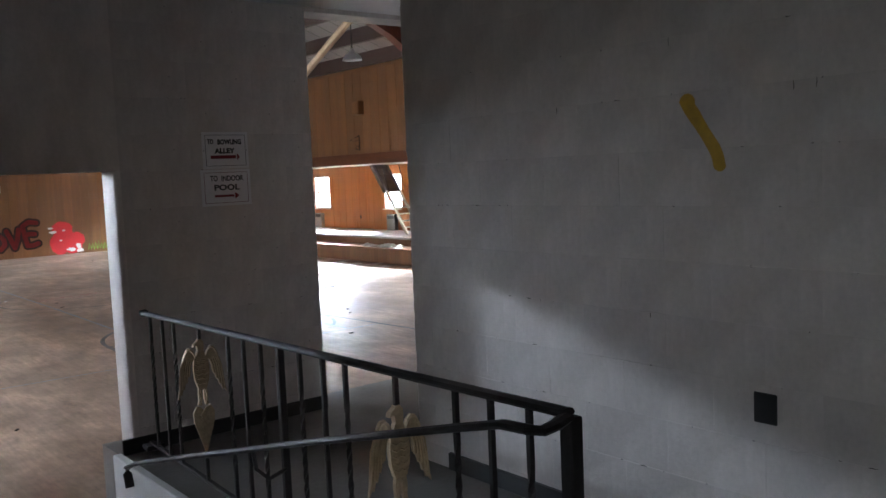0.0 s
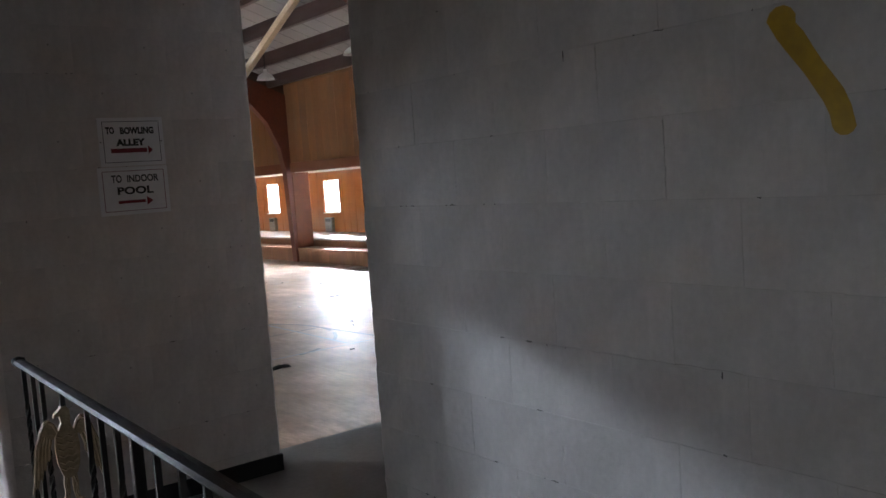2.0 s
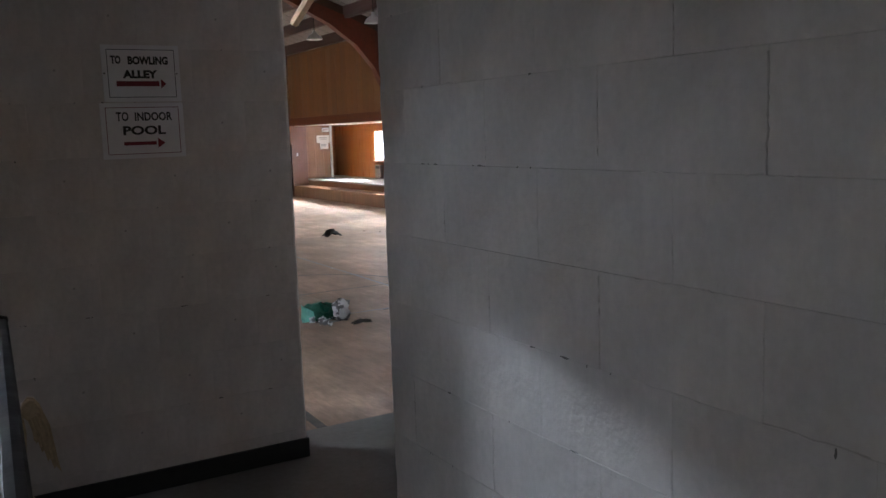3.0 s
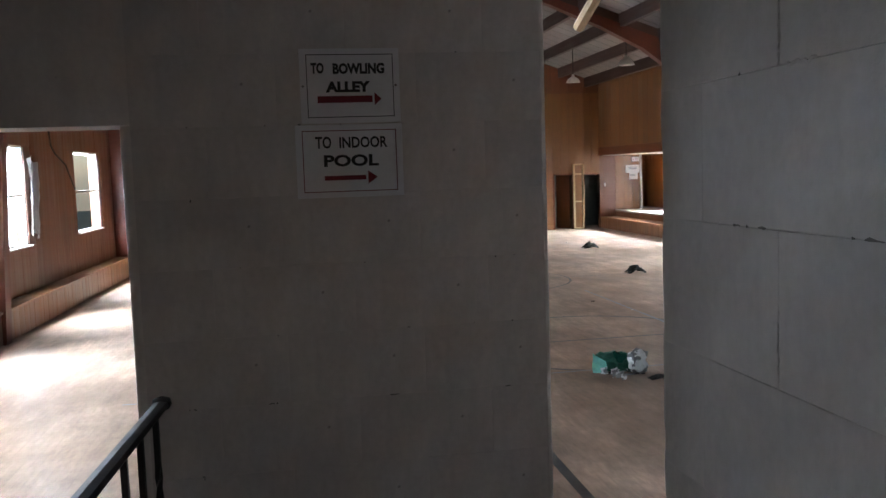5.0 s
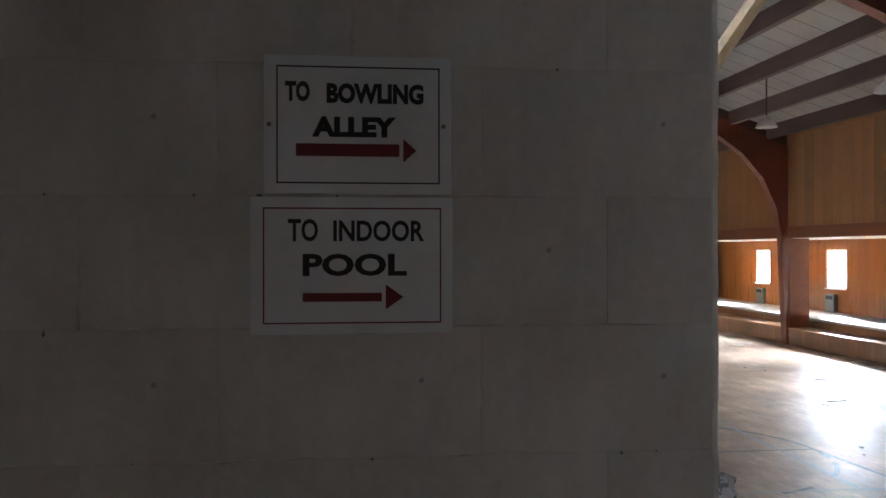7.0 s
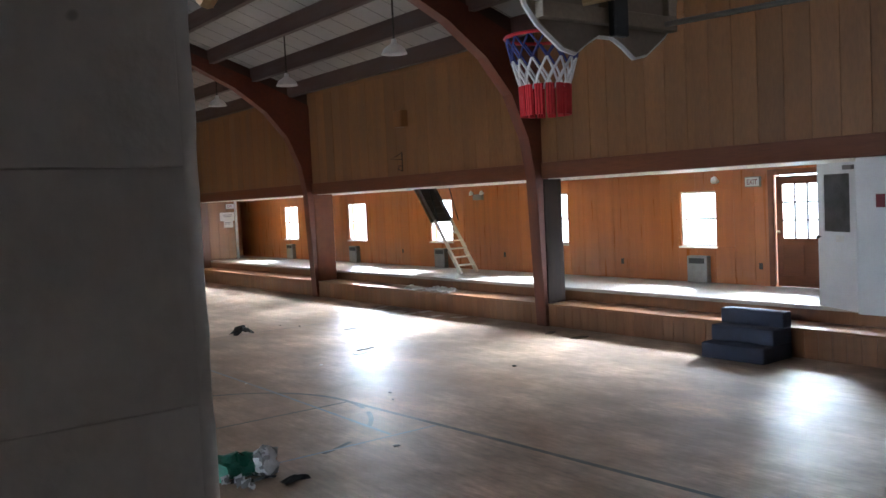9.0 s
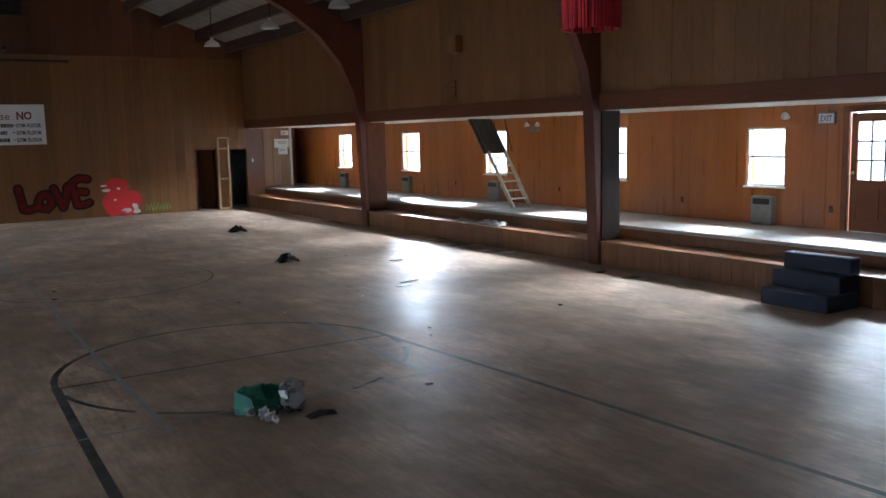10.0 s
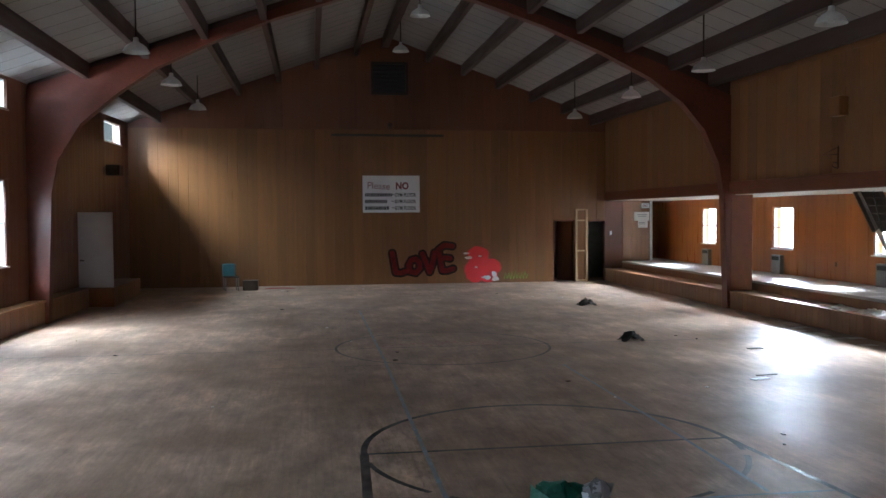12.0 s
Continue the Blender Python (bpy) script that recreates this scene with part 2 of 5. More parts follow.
def pierced(bm, axis, d0, d1, u0, u1, z0, z1, holes=()):
    """A wall from u0 to u1 between depths d0 and d1, with rectangular holes (ua, ub, za, zb)."""
    us = sorted({u0, u1, *[h[i] for h in holes for i in (0, 1)]})
    us = [u for u in us if u0 <= u <= u1]
    for a, b in zip(us, us[1:]):
        mid = (a + b) / 2
        cuts = sorted((h[2], h[3]) for h in holes if h[0] < mid < h[1])
        z = z0
        for c, d in cuts + [(z1, z1)]:
            if c > z:
                if axis == "x":
                    box(bm, d0, d1, a, b, z, c)
                else:
                    box(bm, a, b, d0, d1, z, c)
            z = max(z, d)


def roof_z(x):
    return 8.03 - 0.357 * abs(x - 3.3)


PIECES = {}


def piece(name, w, d, h, material, parent, m, bevel=0.004):
    """One board or block, centred on its own origin; alike ones share a mesh."""
    key = (name, round(w, 3), round(d, 3), round(h, 3), material.name)
    if key not in PIECES:
        PIECES[key] = mesh_of(name, bx(-w / 2, w / 2, -d / 2, d / 2, -h / 2, h / 2, bevel=bevel), material)
    ob = new(name, PIECES[key])
    ob.parent = parent
    ob.matrix_basis = m
    return ob


def boards(parent, axis, depth, out, u0, u1, z0, z1, width, material, holes=(), thick=0.014, gap=0.004, top=None, name="board", seed=1):
    """Upright boards over a wall, cut out round its openings. top(u) gives the height under a slope."""
    rng = random.Random(seed)
    n = max(1, round((u1 - u0) / width))
    w = (u1 - u0) / n
    for i in range(n):
        a, b = u0 + i * w, u0 + (i + 1) * w
        mid = (a + b) / 2
        zt = min(z1, top(mid)) if top else z1
        cut = sorted((h[2], h[3]) for h in holes if h[0] < b - 0.02 and h[1] > a + 0.02)
        z = z0
        for c, d in cut + [(zt, zt)]:
            c = min(c, zt)
            if c - z > 0.03:
                dd = depth + out * (thick / 2 + rng.uniform(0, 0.003))
                loc = (dd, mid, (z + c) / 2) if axis == "x" else (mid, dd, (z + c) / 2)
                piece(name, w - gap, thick, c - z - 0.004, material, parent, pose(*loc, 0, 0, 90 if axis == "x" else 0))
            z = max(z, d)


# ---- the gym's shell ----
XW, XE, YN, XB = -4.75, 10.69, 28.66, 13.1
ARCHES = (2.32, 11.1, 19.88)
structure("floor", bx(XW - 1.6, 13.4, -0.02, 30.5, -0.2, 0.0), M_FLOOR, "worn scuffed wooden gym floor with faded lines", "floor")
structure("ground", bx(-60, 60, -60, 80, -0.5, -0.21), mat("grass_ground", (0.09, 0.11, 0.05), 0.9, var=0.3), "rough grass ground round the building", "ground")
# end wall with the two doorless openings at its stage end
N_HOLES = [(8.92, 9.60, 0, 2.02), (10.10, 10.69, 0, 2.0), (12.35, 13.1, 0.66, 2.66)]
bm = bmesh.new()
pierced(bm, "y", YN, YN + 0.2, XW - 0.2, XB, 0, 5.2, N_HOLES)
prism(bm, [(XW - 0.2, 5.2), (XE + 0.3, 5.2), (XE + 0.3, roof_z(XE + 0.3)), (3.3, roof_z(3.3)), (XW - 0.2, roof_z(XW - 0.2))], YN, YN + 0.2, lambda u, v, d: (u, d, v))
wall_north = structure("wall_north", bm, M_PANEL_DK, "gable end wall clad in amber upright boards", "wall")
# back rooms behind the two openings
bm = bmesh.new()
pierced(bm, "y", 30.3, 30.4, 8.2, 13.6, 0, 3.0)
box(bm, 8.1, 8.2, YN + 0.2, 30.4, 0, 3.0)
box(bm, 11.2, 11.3, YN + 0.2, 30.4, 0, 3.0)
box(bm, 13.3, 13.4, YN + 0.2, 30.4, 0, 3.0)
box(bm, 8.1, 13.4, YN + 0.2, 30.4, 3.0, 3.1)
structure("wall_back_rooms", bm, mat("dim_plaster", (0.18, 0.20, 0.20), 0.8), "dim plaster walls of the rooms behind the gym", "wall")

bm = bmesh.new()
box(bm, 11.32, 13.28, 30.2, 30.28, 0.66, 2.9)
box(bm, 11.32, 11.4, YN + 0.2, 30.2, 0.66, 2.9)
box(bm, 13.2, 13.28, YN + 0.2, 30.2, 0.66, 2.9)
structure("wall_recess", bm, M_STAGE, "brown panelled recess behind the stage end", "wall")
structure("floor_recess", bx(11.32, 13.28, YN, 30.2, 0.6, 0.658), M_STAGEFLOOR, "dusty floor of the recess behind the stage", "floor")

# east side: fascia over the stage, stage back wall with five windows and a door
E_WIN = [(25.40, 26.33), (21.09, 22.08), (16.92, 17.85), (12.78, 13.70), (9.0, 9.79)]
E_TOP = (2.42, 2.42, 2.42, 2.42, 2.34)
E_HOLES = [(a, b, 1.33, c) for (a, b), c in zip(E_WIN, E_TOP)] + [(6.87, 7.85, 0.66, 2.58)]
bm = bmesh.new()
pierced(bm, "x", XB, XB + 0.22, -1.4, YN + 0.2, 0, 2.72, E_HOLES)
wall_east = structure("wall_east", bm, M_STAGE, "orange panelled wall behind the raised stage", "wall")
bm = bmesh.new()
box(bm, XE + 0.02, XE + 0.14, -1.4, YN, 2.72, 5.6)
wall_fascia = structure("wall_fascia", bm, M_FASCIA, "plywood clad wall above the stage", "wall")
structure("ceiling_stage", bx(XE + 0.14, XB, -1.4, YN, 2.70, 2.78), M_SOFFIT, "white painted low ceiling over the stage", "ceiling")
ed = [ARCHES[0] + 0.14, ARCHES[1] - 0.14, ARCHES[1] + 0.14, ARCHES[2] - 0.14, ARCHES[2] + 0.14, YN - 0.015]
beam = thing("beam", "red-brown timber beam along the stage front", "beam", kind="structure")
for a, b in zip(ed[::2], ed[1::2]):
    part("beam_length", bx(XE - 0.03, XE + 0.16, a, b, 2.71, 3.0, bevel=0.008), M_BEAM, beam)
part("beam_length", bx(XE - 0.03, XE + 0.16, -1.2, ARCHES[0] - 0.14, 2.71, 3.0, bevel=0.008), M_BEAM, beam)

# west side, built straight and then turned a little about its far end
WEST = []
W_WIN = [(4.7, 6.3), (8.6, 9.6), (12.45, 13.5), (16.6, 18.6)]
W_HI = [(6.3, 7.9), (17.2, 18.75), (25.95, 27.75)]
W_HOLES = [(a, b, 1.30, 3.0) for a, b in W_WIN] + [(a, b, 4.40, 4.98) for a, b in W_HI]
bm = bmesh.new()
pierced(bm, "x", XW - 0.22, XW, 0.0, YN + 0.2, 0, 5.5, W_HOLES)
wall_west = structure("wall_west", bm, M_PANEL_DK, "brown panelled side wall with tall windows", "wall")

# roof deck, ribs
bm = bmesh.new()
for s in (-1, 1):
    xa, xb = 3.3, 3.3 + s * 10.6
    if s < 0:
        e0, e1 = XW - 0.0321 * (YN + 1.6) - 0.2, XW - 0.15
        vs = [bm.verts.new((x, y, roof_z(x) + dz)) for dz in (0, 0.1) for x, y in ((xa, -1.6), (e0, -1.6), (e1, YN + 0.4), (xa, YN + 0.4))]
        for f in ((0, 1, 2, 3), (7, 6, 5, 4), (0, 4, 5, 1), (1, 5, 6, 2), (2, 6, 7, 3), (3, 7, 4, 0)):
            bm.faces.new([vs[k] for k in f])
    n = 9
    for i in range(n if s > 0 else 0):
        u0, u1 = xa + (xb - xa) * i / n, xa + (xb - xa) * (i + 1) / n
        prism(bm, [(u0, roof_z(u0)), (u1, roof_z(u1)), (u1, roof_z(u1) + 0.1), (u0, roof_z(u0) + 0.1)], -1.6, YN + 0.4, lambda u, v, d: (u, d, v))
bmesh.ops.recalc_face_normals(bm, faces=bm.faces[:])
ceiling = structure("ceiling", bm, M_ROOF, "pale board ceiling under the pitched roof", "ceiling")
bm = bmesh.new()
for s in (-1, 1):
    xa, xb = 3.3, 3.3 + s * (7.9 if s > 0 else 8.4)
    for i in range(49):
        y = -1.2 + i * 0.61
        prism(bm, [(xa, roof_z(xa) - 0.003), (xb, roof_z(xb) - 0.003), (xb, roof_z(xb) + 0.01), (xa, roof_z(xa) + 0.01)], y, y + (0.014 if i % 2 else 0.022), lambda u, v, d: (u, d, v))
structure("trim", bm, mat("ceiling_joint", (0.12, 0.11, 0.10), 0.8), "dark joints between the ceiling boards", "joint")
for x in (4.67, 5.84, 7.0, 8.13, 9.22, 10.22, 2.35, 1.10, -0.10, -1.34, -2.57, -3.80):
    z = roof_z(x)
    structure("purlin", bx(x - 0.07, x + 0.07, -1.3, YN, z - 0.32, z - 0.008 + 0.03, bevel=0.006), M_PURLIN, "dark brown roof purlin under the ceiling", "roof purlin")
structure("ridge_beam", bx(3.2, 3.4, -1.3, YN, 7.66, 8.03), M_PURLIN, "dark brown ridge beam under the roof peak", "ridge beam")


def arch_side(s, lean):
    """Half of an arch as outline points, from floor to ridge: (inner, outer) in x and z."""
    c = 3.15
    k = 0.0 if s > 0 else lean
    inner = [(7.50 + k, 0.0), (7.38 + k, 2.76), (7.25 + k, 3.45), (6.90 + k * 0.6, 4.22), (6.35, 4.85), (5.55, 5.42), (4.4, 5.98), (3.0, 6.55), (1.5, 7.05), (0.0, 7.42)]
    outer = [(7.70 + 1.6 * k, 0.0), (7.70 + 1.6 * k, 2.76), (7.70 + 1.6 * k, 3.45), (7.70 + 1.6 * k, 4.22), (7.64 + 1.6 * k, 5.0), (6.1, roof_z(c + 6.1) - 0.26), (4.7, roof_z(c + 4.7) - 0.26), (3.1, roof_z(c + 3.1) - 0.26), (1.5, roof_z(c + 1.5) - 0.26), (0.0, roof_z(c) - 0.26)]
    return [(c + s * a, z) for a, z in inner], [(c + s * a, z) for a, z in outer]


for ya, lean in zip(ARCHES, (0.85, 0.60, 0.30)):
    arch = thing("arch", "red-stained laminated timber arch spanning the gym", "arch", kind="structure", group="roof arches")
    for s in (-1, 1):
        inn, out = arch_side(s, lean)
        bm = bmesh.new()
        w = 0.13
        rows = []
        for (xi, zi), (xo, zo) in zip(inn, out):
            rows.append([bm.verts.new(p) for p in ((xi, ya - w, zi), (xi, ya + w, zi), (xo, ya + w, zo), (xo, ya - w, zo))])
        for q, r in zip(rows, rows[1:]):
            for k in range(4):
                bm.faces.new((q[k], q[(k + 1) % 4], r[(k + 1) % 4], r[k]))
        bm.faces.new(rows[0][::-1])
        bm.faces.new(rows[-1])
        bmesh.ops.recalc_face_normals(bm, faces=bm.faces[:])
        part("arch_half", bm, M_ARCH, arch)
        bm = bmesh.new()
        for (xo, zo), (xq, zq) in zip(out[4:], out[5:]):
            prism(bm, [(xo, zo), (xq, zq), (xq, roof_z(xq) - 0.01), (xo, roof_z(xo) - 0.01)], ya - 0.06, ya + 0.06, lambda u, v, d: (u, d, v))
        part("packing", bm, M_PURLIN, arch)

# stage with its bench step
stage = thing("stage", "raised stage with a panelled step along its front", "stage", kind="structure")
part("stage_floor", bx(XE + 0.60, XB, -1.4, YN, 0.60, 0.66, bevel=0.006), M_STAGEFLOOR, stage, "dusty pale stage floor")
part("riser", bx(XE + 0.62, XE + 0.70, -1.4, YN, 0.40, 0.60), M_BENCH, stage)
for a, b in zip([-1.2] + ed[0::2], [ARCHES[0] - 0.14] + ed[1::2]):
    part("step_top", bx(XE - 0.01, XE + 0.62, a, b, 0.385, 0.42, bevel=0.006), M_BENCH, stage)
    face = part("step_front", bx(XE + 0.03, XE + 0.07, a, b, 0.0, 0.385), M_BENCH, stage)
    boards(face, "x", XE + 0.03, -1, a, b, 0.004, 0.384, 0.2, M_BENCH, seed=3)
for i, ya in enumerate(ARCHES):
    cas = tagged(new("column_casing"), "timber cased column beside the stage steps", "column", kind="structure")
    part("casing", bx(XE + 0.02, XE + (0.5, 0.46, 0.57)[i], ya - 0.15, ya + 0.15, 0.42, 2.70, bevel=0.008), M_BEAM if i != 1 else mat("dark_casing", (0.028, 0.017, 0.013), 0.6, spec=0.08, var=0.25, scale=1, stretch=(9, 9, 0.5), grain=10), cas)

# white partition and its open door at the stage's near end
structure("wall_partition", bx(XE + 0.12, XE + 0.22, -1.4, 5.18, 0.66, 2.70), M_WHITE, "plain white painted partition on the stage", "wall")

# west bench
wb = thing("west_bench", "low panelled ledge along the window wall", "bench", kind="structure")
for a, b in ((0.25, ARCHES[0] - 0.14), (ARCHES[0] + 0.14, ARCHES[1] - 0.14), (ARCHES[1] + 0.14, ARCHES[2] - 0.14), (ARCHES[2] + 0.14, 23.0)):
    part("ledge", bx(XW, XW + 0.36, a, b, 0.46, 0.50, bevel=0.006), M_BENCH, wb)
    f = part("ledge_front", bx(XW + 0.27, XW + 0.31, a, b, 0, 0.46), M_BENCH, wb)
    boards(f, "x", XW + 0.31, 1, a, b, 0.004, 0.455, 0.24, M_BENCH, seed=5)

# ---- entrance landing and its block walls ----
Z0 = 0.95
structure("floor_landing", (lambda b: (box(b, -1.30, 10.69, -1.15, 0.31, 0.0, Z0), box(b, -1.30, -0.17, -3.38, -1.15, 0.0, Z0), box(b, -5.2, -0.17, -7.2, -3.38, 0.0, Z0), b)[-1])(bmesh.new()), M_LANDING, "dull grey tiled landing above the gym floor", "floor")
bm = bmesh.new()
prism(bm, [(-3.38, 0.0), (-3.38, Z0), (0.0, 0.0)], -3.10, -1.305, lambda u, v, d: (d, u, v))
structure("ramp", bm, M_LANDING, "grey ramp down from the landing to the gym", "ramp")
structure("curb", bx(-1.345, -1.296, -3.38, -0.004, 0.0, Z0 + 0.02, bevel=0.006), M_WHITE, "white painted edge of the landing", "kerb")
bm = bmesh.new()
box(bm, -1.19, -0.02, 0.008, 0.2, 0.31, 3.42)
box(bm, -6.2, -3.05, 0.0, 0.2, 0.0, 3.42)
box(bm, -3.05, -1.19, 0.0, 0.2, 2.49, 3.42)
box(bm, -6.2, 10.9, 0.0, 0.2, 3.42, 5.0)
prism(bm, [(-6.2, 5.0), (10.9, 5.0), (3.3, roof_z(3.3))], 0.0, 0.2, lambda u, v, d: (u, d, v))
wall_south = structure("wall_south", bm, M_BLOCK, "white painted concrete block wall with a doorless opening", "wall")
bm = bmesh.new()
box(bm, -0.15, 10.8, -1.39, -1.192, 0.31, 3.45)
box(bm, -0.164, 0.03, -7.2, -1.39, 0.31, 3.45)
wall_hall = structure("wall_hall", bm, M_BLOCK, "white painted concrete block wall, stained", "wall")
bm = bmesh.new()
box(bm, -3.22, -3.1, -3.38, -0.0, 0.0, 3.45)
box(bm, -5.3, -3.22, -3.5, -3.38, 0.0, 3.45)
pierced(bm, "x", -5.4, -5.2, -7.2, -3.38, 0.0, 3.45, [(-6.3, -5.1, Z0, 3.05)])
pierced(bm, "y", -7.4, -7.2, -5.4, 0.03, 0.0, 3.45, [(-4.4, -3.2, 1.7, 2.9)])
structure("wall_entry", bm, M_BLOCK, "white painted block walls of the entrance hall", "wall")
structure("ceiling_hall", (lambda b: (box(b, -5.4, 0.03, -7.4, 0.0, 3.45, 3.55), box(b, 0.03, 10.8, -1.39, 0.0, 3.45, 3.55), b)[-1])(bmesh.new()), M_WHITE, "pale plain ceiling of the entrance hall", "ceiling")
structure("baseboard", (lambda b: (box(b, -1.29, 0.004, -0.012, 0.006, Z0, Z0 + 0.085, bevel=0.003), box(b, -0.192, -0.168, -7.1, -1.45, Z0, Z0 + 0.085, bevel=0.003), b)[-1])(bmesh.new()), M_BASE, "black vinyl skirting", "skirting")

# ---- windows ----
def window(name, axis_x, inward, y0, y1, z0, z1, radiance, rail=True, tilt=25, outside=M_OUTSIDE, high=False, spread=1.0, lift=0.48, away=1.1, tall=1.4, aside=0.0, beam=180, wide=0.0, reach=3.2, label="white sash window full of daylight"):
    """A sash window in a wall that faces along x; inward is the side of the room."""
    x = axis_x
    win = tagged(new(name), label, "window", kind="structure")
    d0, d1 = (x - inward * 0.10, x - inward * 0.03)
    lo, hi = min(d0, d1), max(d0, d1)
    fw = 0.034
    bm = bmesh.new()
    box(bm, lo, hi, y0, y0 + fw, z0, z1)
    box(bm, lo, hi, y1 - fw, y1, z0, z1)
    box(bm, lo, hi, y0 + fw, y1 - fw, z0, z0 + fw)
    box(bm, lo, hi, y0 + fw, y1 - fw, z1 - fw, z1)
    part("window_frame", bm, M_SASH, win)
    zm = (z0 + z1) / 2
    if rail:
        part("meeting_rail", bx(lo + 0.01, hi - 0.01, y0 + fw, y1 - fw, zm - 0.02, zm + 0.02), M_SASH, win)
    part("window_sill", bx(min(x, x + inward * 0.03) - 0.02, max(x, x + inward * 0.03) + 0.02, y0 - 0.03, y1 + 0.03, z0 - 0.035, z0 - 0.002, bevel=0.004), M_SASH, win)
    for a, b in ((z0 + fw, zm - 0.02), (zm + 0.02, z1 - fw)) if rail else ((z0 + fw, z1 - fw),):
        pane = part("pane", bx((lo + hi) / 2 - 0.002, (lo + hi) / 2 + 0.002, y0 + fw, y1 - fw, a, b), M_GLASS, win)
        pane.visible_shadow = False
    w, h, yc = y1 - y0, z1 - z0, (y0 + y1) / 2
    xo = x - inward * (2.3 if reach < 4 else 2.4)
    back = structure("backdrop", bx(min(xo, xo - inward * 0.02), max(xo, xo - inward * 0.02), yc - w / 2 - (1.3 if high else 3.2), yc + w / 2 + (1.3 if high else reach), z0 - 1.2, z1 + (0.2 if high else 0.9)), outside, "plain bright overcast sky outside a window", "backdrop")
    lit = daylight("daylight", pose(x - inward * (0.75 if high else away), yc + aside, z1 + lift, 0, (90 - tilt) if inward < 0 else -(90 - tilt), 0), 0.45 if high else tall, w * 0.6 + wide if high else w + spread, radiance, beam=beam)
    return win, lit, back


R_W = SKYLIGHT * 0.8
for i, (a, b) in enumerate(E_WIN):
    window(f"window_{i + 1}", XB, -1, a, b, 1.33, E_TOP[i], SKYLIGHT * (14.0, 6.0, 7.0, 8.5, 6.5)[i], spread=(1.4, 0.3, 0.3, 0.3, 0.3)[i], away=2.15, tall=0.85, lift=0.66, tilt=27, beam=(180, 120, 120, 120, 120)[i], reach=(7.0, 3.2, 3.2, 3.2, 3.2)[i])
for i, (a, b) in enumerate(W_WIN):
    WEST += window(f"window_{i + 6}", XW, 1, a, b, 1.30, 3.0, R_W * (2.0, 4.4, 4.2, 3.4)[i], tilt=52, lift=0.95, spread=0.5)
for i, (a, b) in enumerate(W_HI):
    WEST += window(f"window_{i + 11}", XW, 1, a, b, 4.40, 4.98, SKYLIGHT * (6.5, 1.2, 10.0)[i], rail=False, tilt=22, high=True, aside=(1.2, 0.0, 0.0)[i], lift=(-0.12, 0.30, 0.30)[i], wide=(0.7, 0.0, 0.0)[i], label="small high window full of daylight")
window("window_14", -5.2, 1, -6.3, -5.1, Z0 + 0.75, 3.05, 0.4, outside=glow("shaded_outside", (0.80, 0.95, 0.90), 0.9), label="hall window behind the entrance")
WEST += [wall_west, wb]
SPLAY = Matrix.Translation((XW, YN, 0)) @ pose(0, 0, 0, 0, 0, -1.84) @ Matrix.Translation((-XW, -YN, 0))
for ob in WEST:
    ob.matrix_basis = SPLAY @ ob.matrix_basis


# ---- things: helpers ----
def words(text, height, depth=0.0008, bold=0.0, width=None):
    """Letters as a mesh, standing in the xz plane and facing -y, with the left foot at the origin."""
    cu = bpy.data.curves.new("letters", "FONT")
    cu.body, cu.size, cu.extrude, cu.offset, cu.resolution_u = text, height / 0.70, depth, bold, 3
    ob = bpy.data.objects.new("letters", cu)
    scene.collection.objects.link(ob)
    dg = bpy.context.evaluated_depsgraph_get()
    me = bpy.data.meshes.new_from_object(ob.evaluated_get(dg))
    bpy.data.objects.remove(ob)
    bm = bmesh.new()
    bm.from_mesh(me)
    bpy.data.meshes.remove(me)
    xs = [v.co.x for v in bm.verts]
    s = (width / (max(xs) - min(xs))) if width else 1.0
    x0 = min(xs)
    for v in bm.verts:
        v.co = Vector(((v.co.x - x0) * s, -v.co.z, v.co.y))
    bmesh.ops.reverse_faces(bm, faces=bm.faces[:])
    bmesh.ops.recalc_face_normals(bm, faces=bm.faces[:])
    return bm


def moved(bm, m):
    bmesh.ops.transform(bm, matrix=m, verts=bm.verts[:])
    return bm


def flat_xz(outline, y0, y1):
    bm = bmesh.new()
    prism(bm, outline, y0, y1, lambda u, v, d: (u, d, v))
    return bm


def flat_xy(outline, z0, z1):
    bm = bmesh.new()
    prism(bm, outline, z0, z1, lambda u, v, d: (u, v, d))
    return bm


# ---- entrance hall ----
M_SIGN = mat("sign_enamel", (0.76, 0.75, 0.77), 0.4, var=0.05, scale=9, bump=0.02)
M_SIGNRED = mat("sign_red", (0.19, 0.012, 0.022), 0.5, var=0.12, scale=20)
M_SIGNBLACK = mat("sign_black", (0.014, 0.013, 0.016), 0.5)


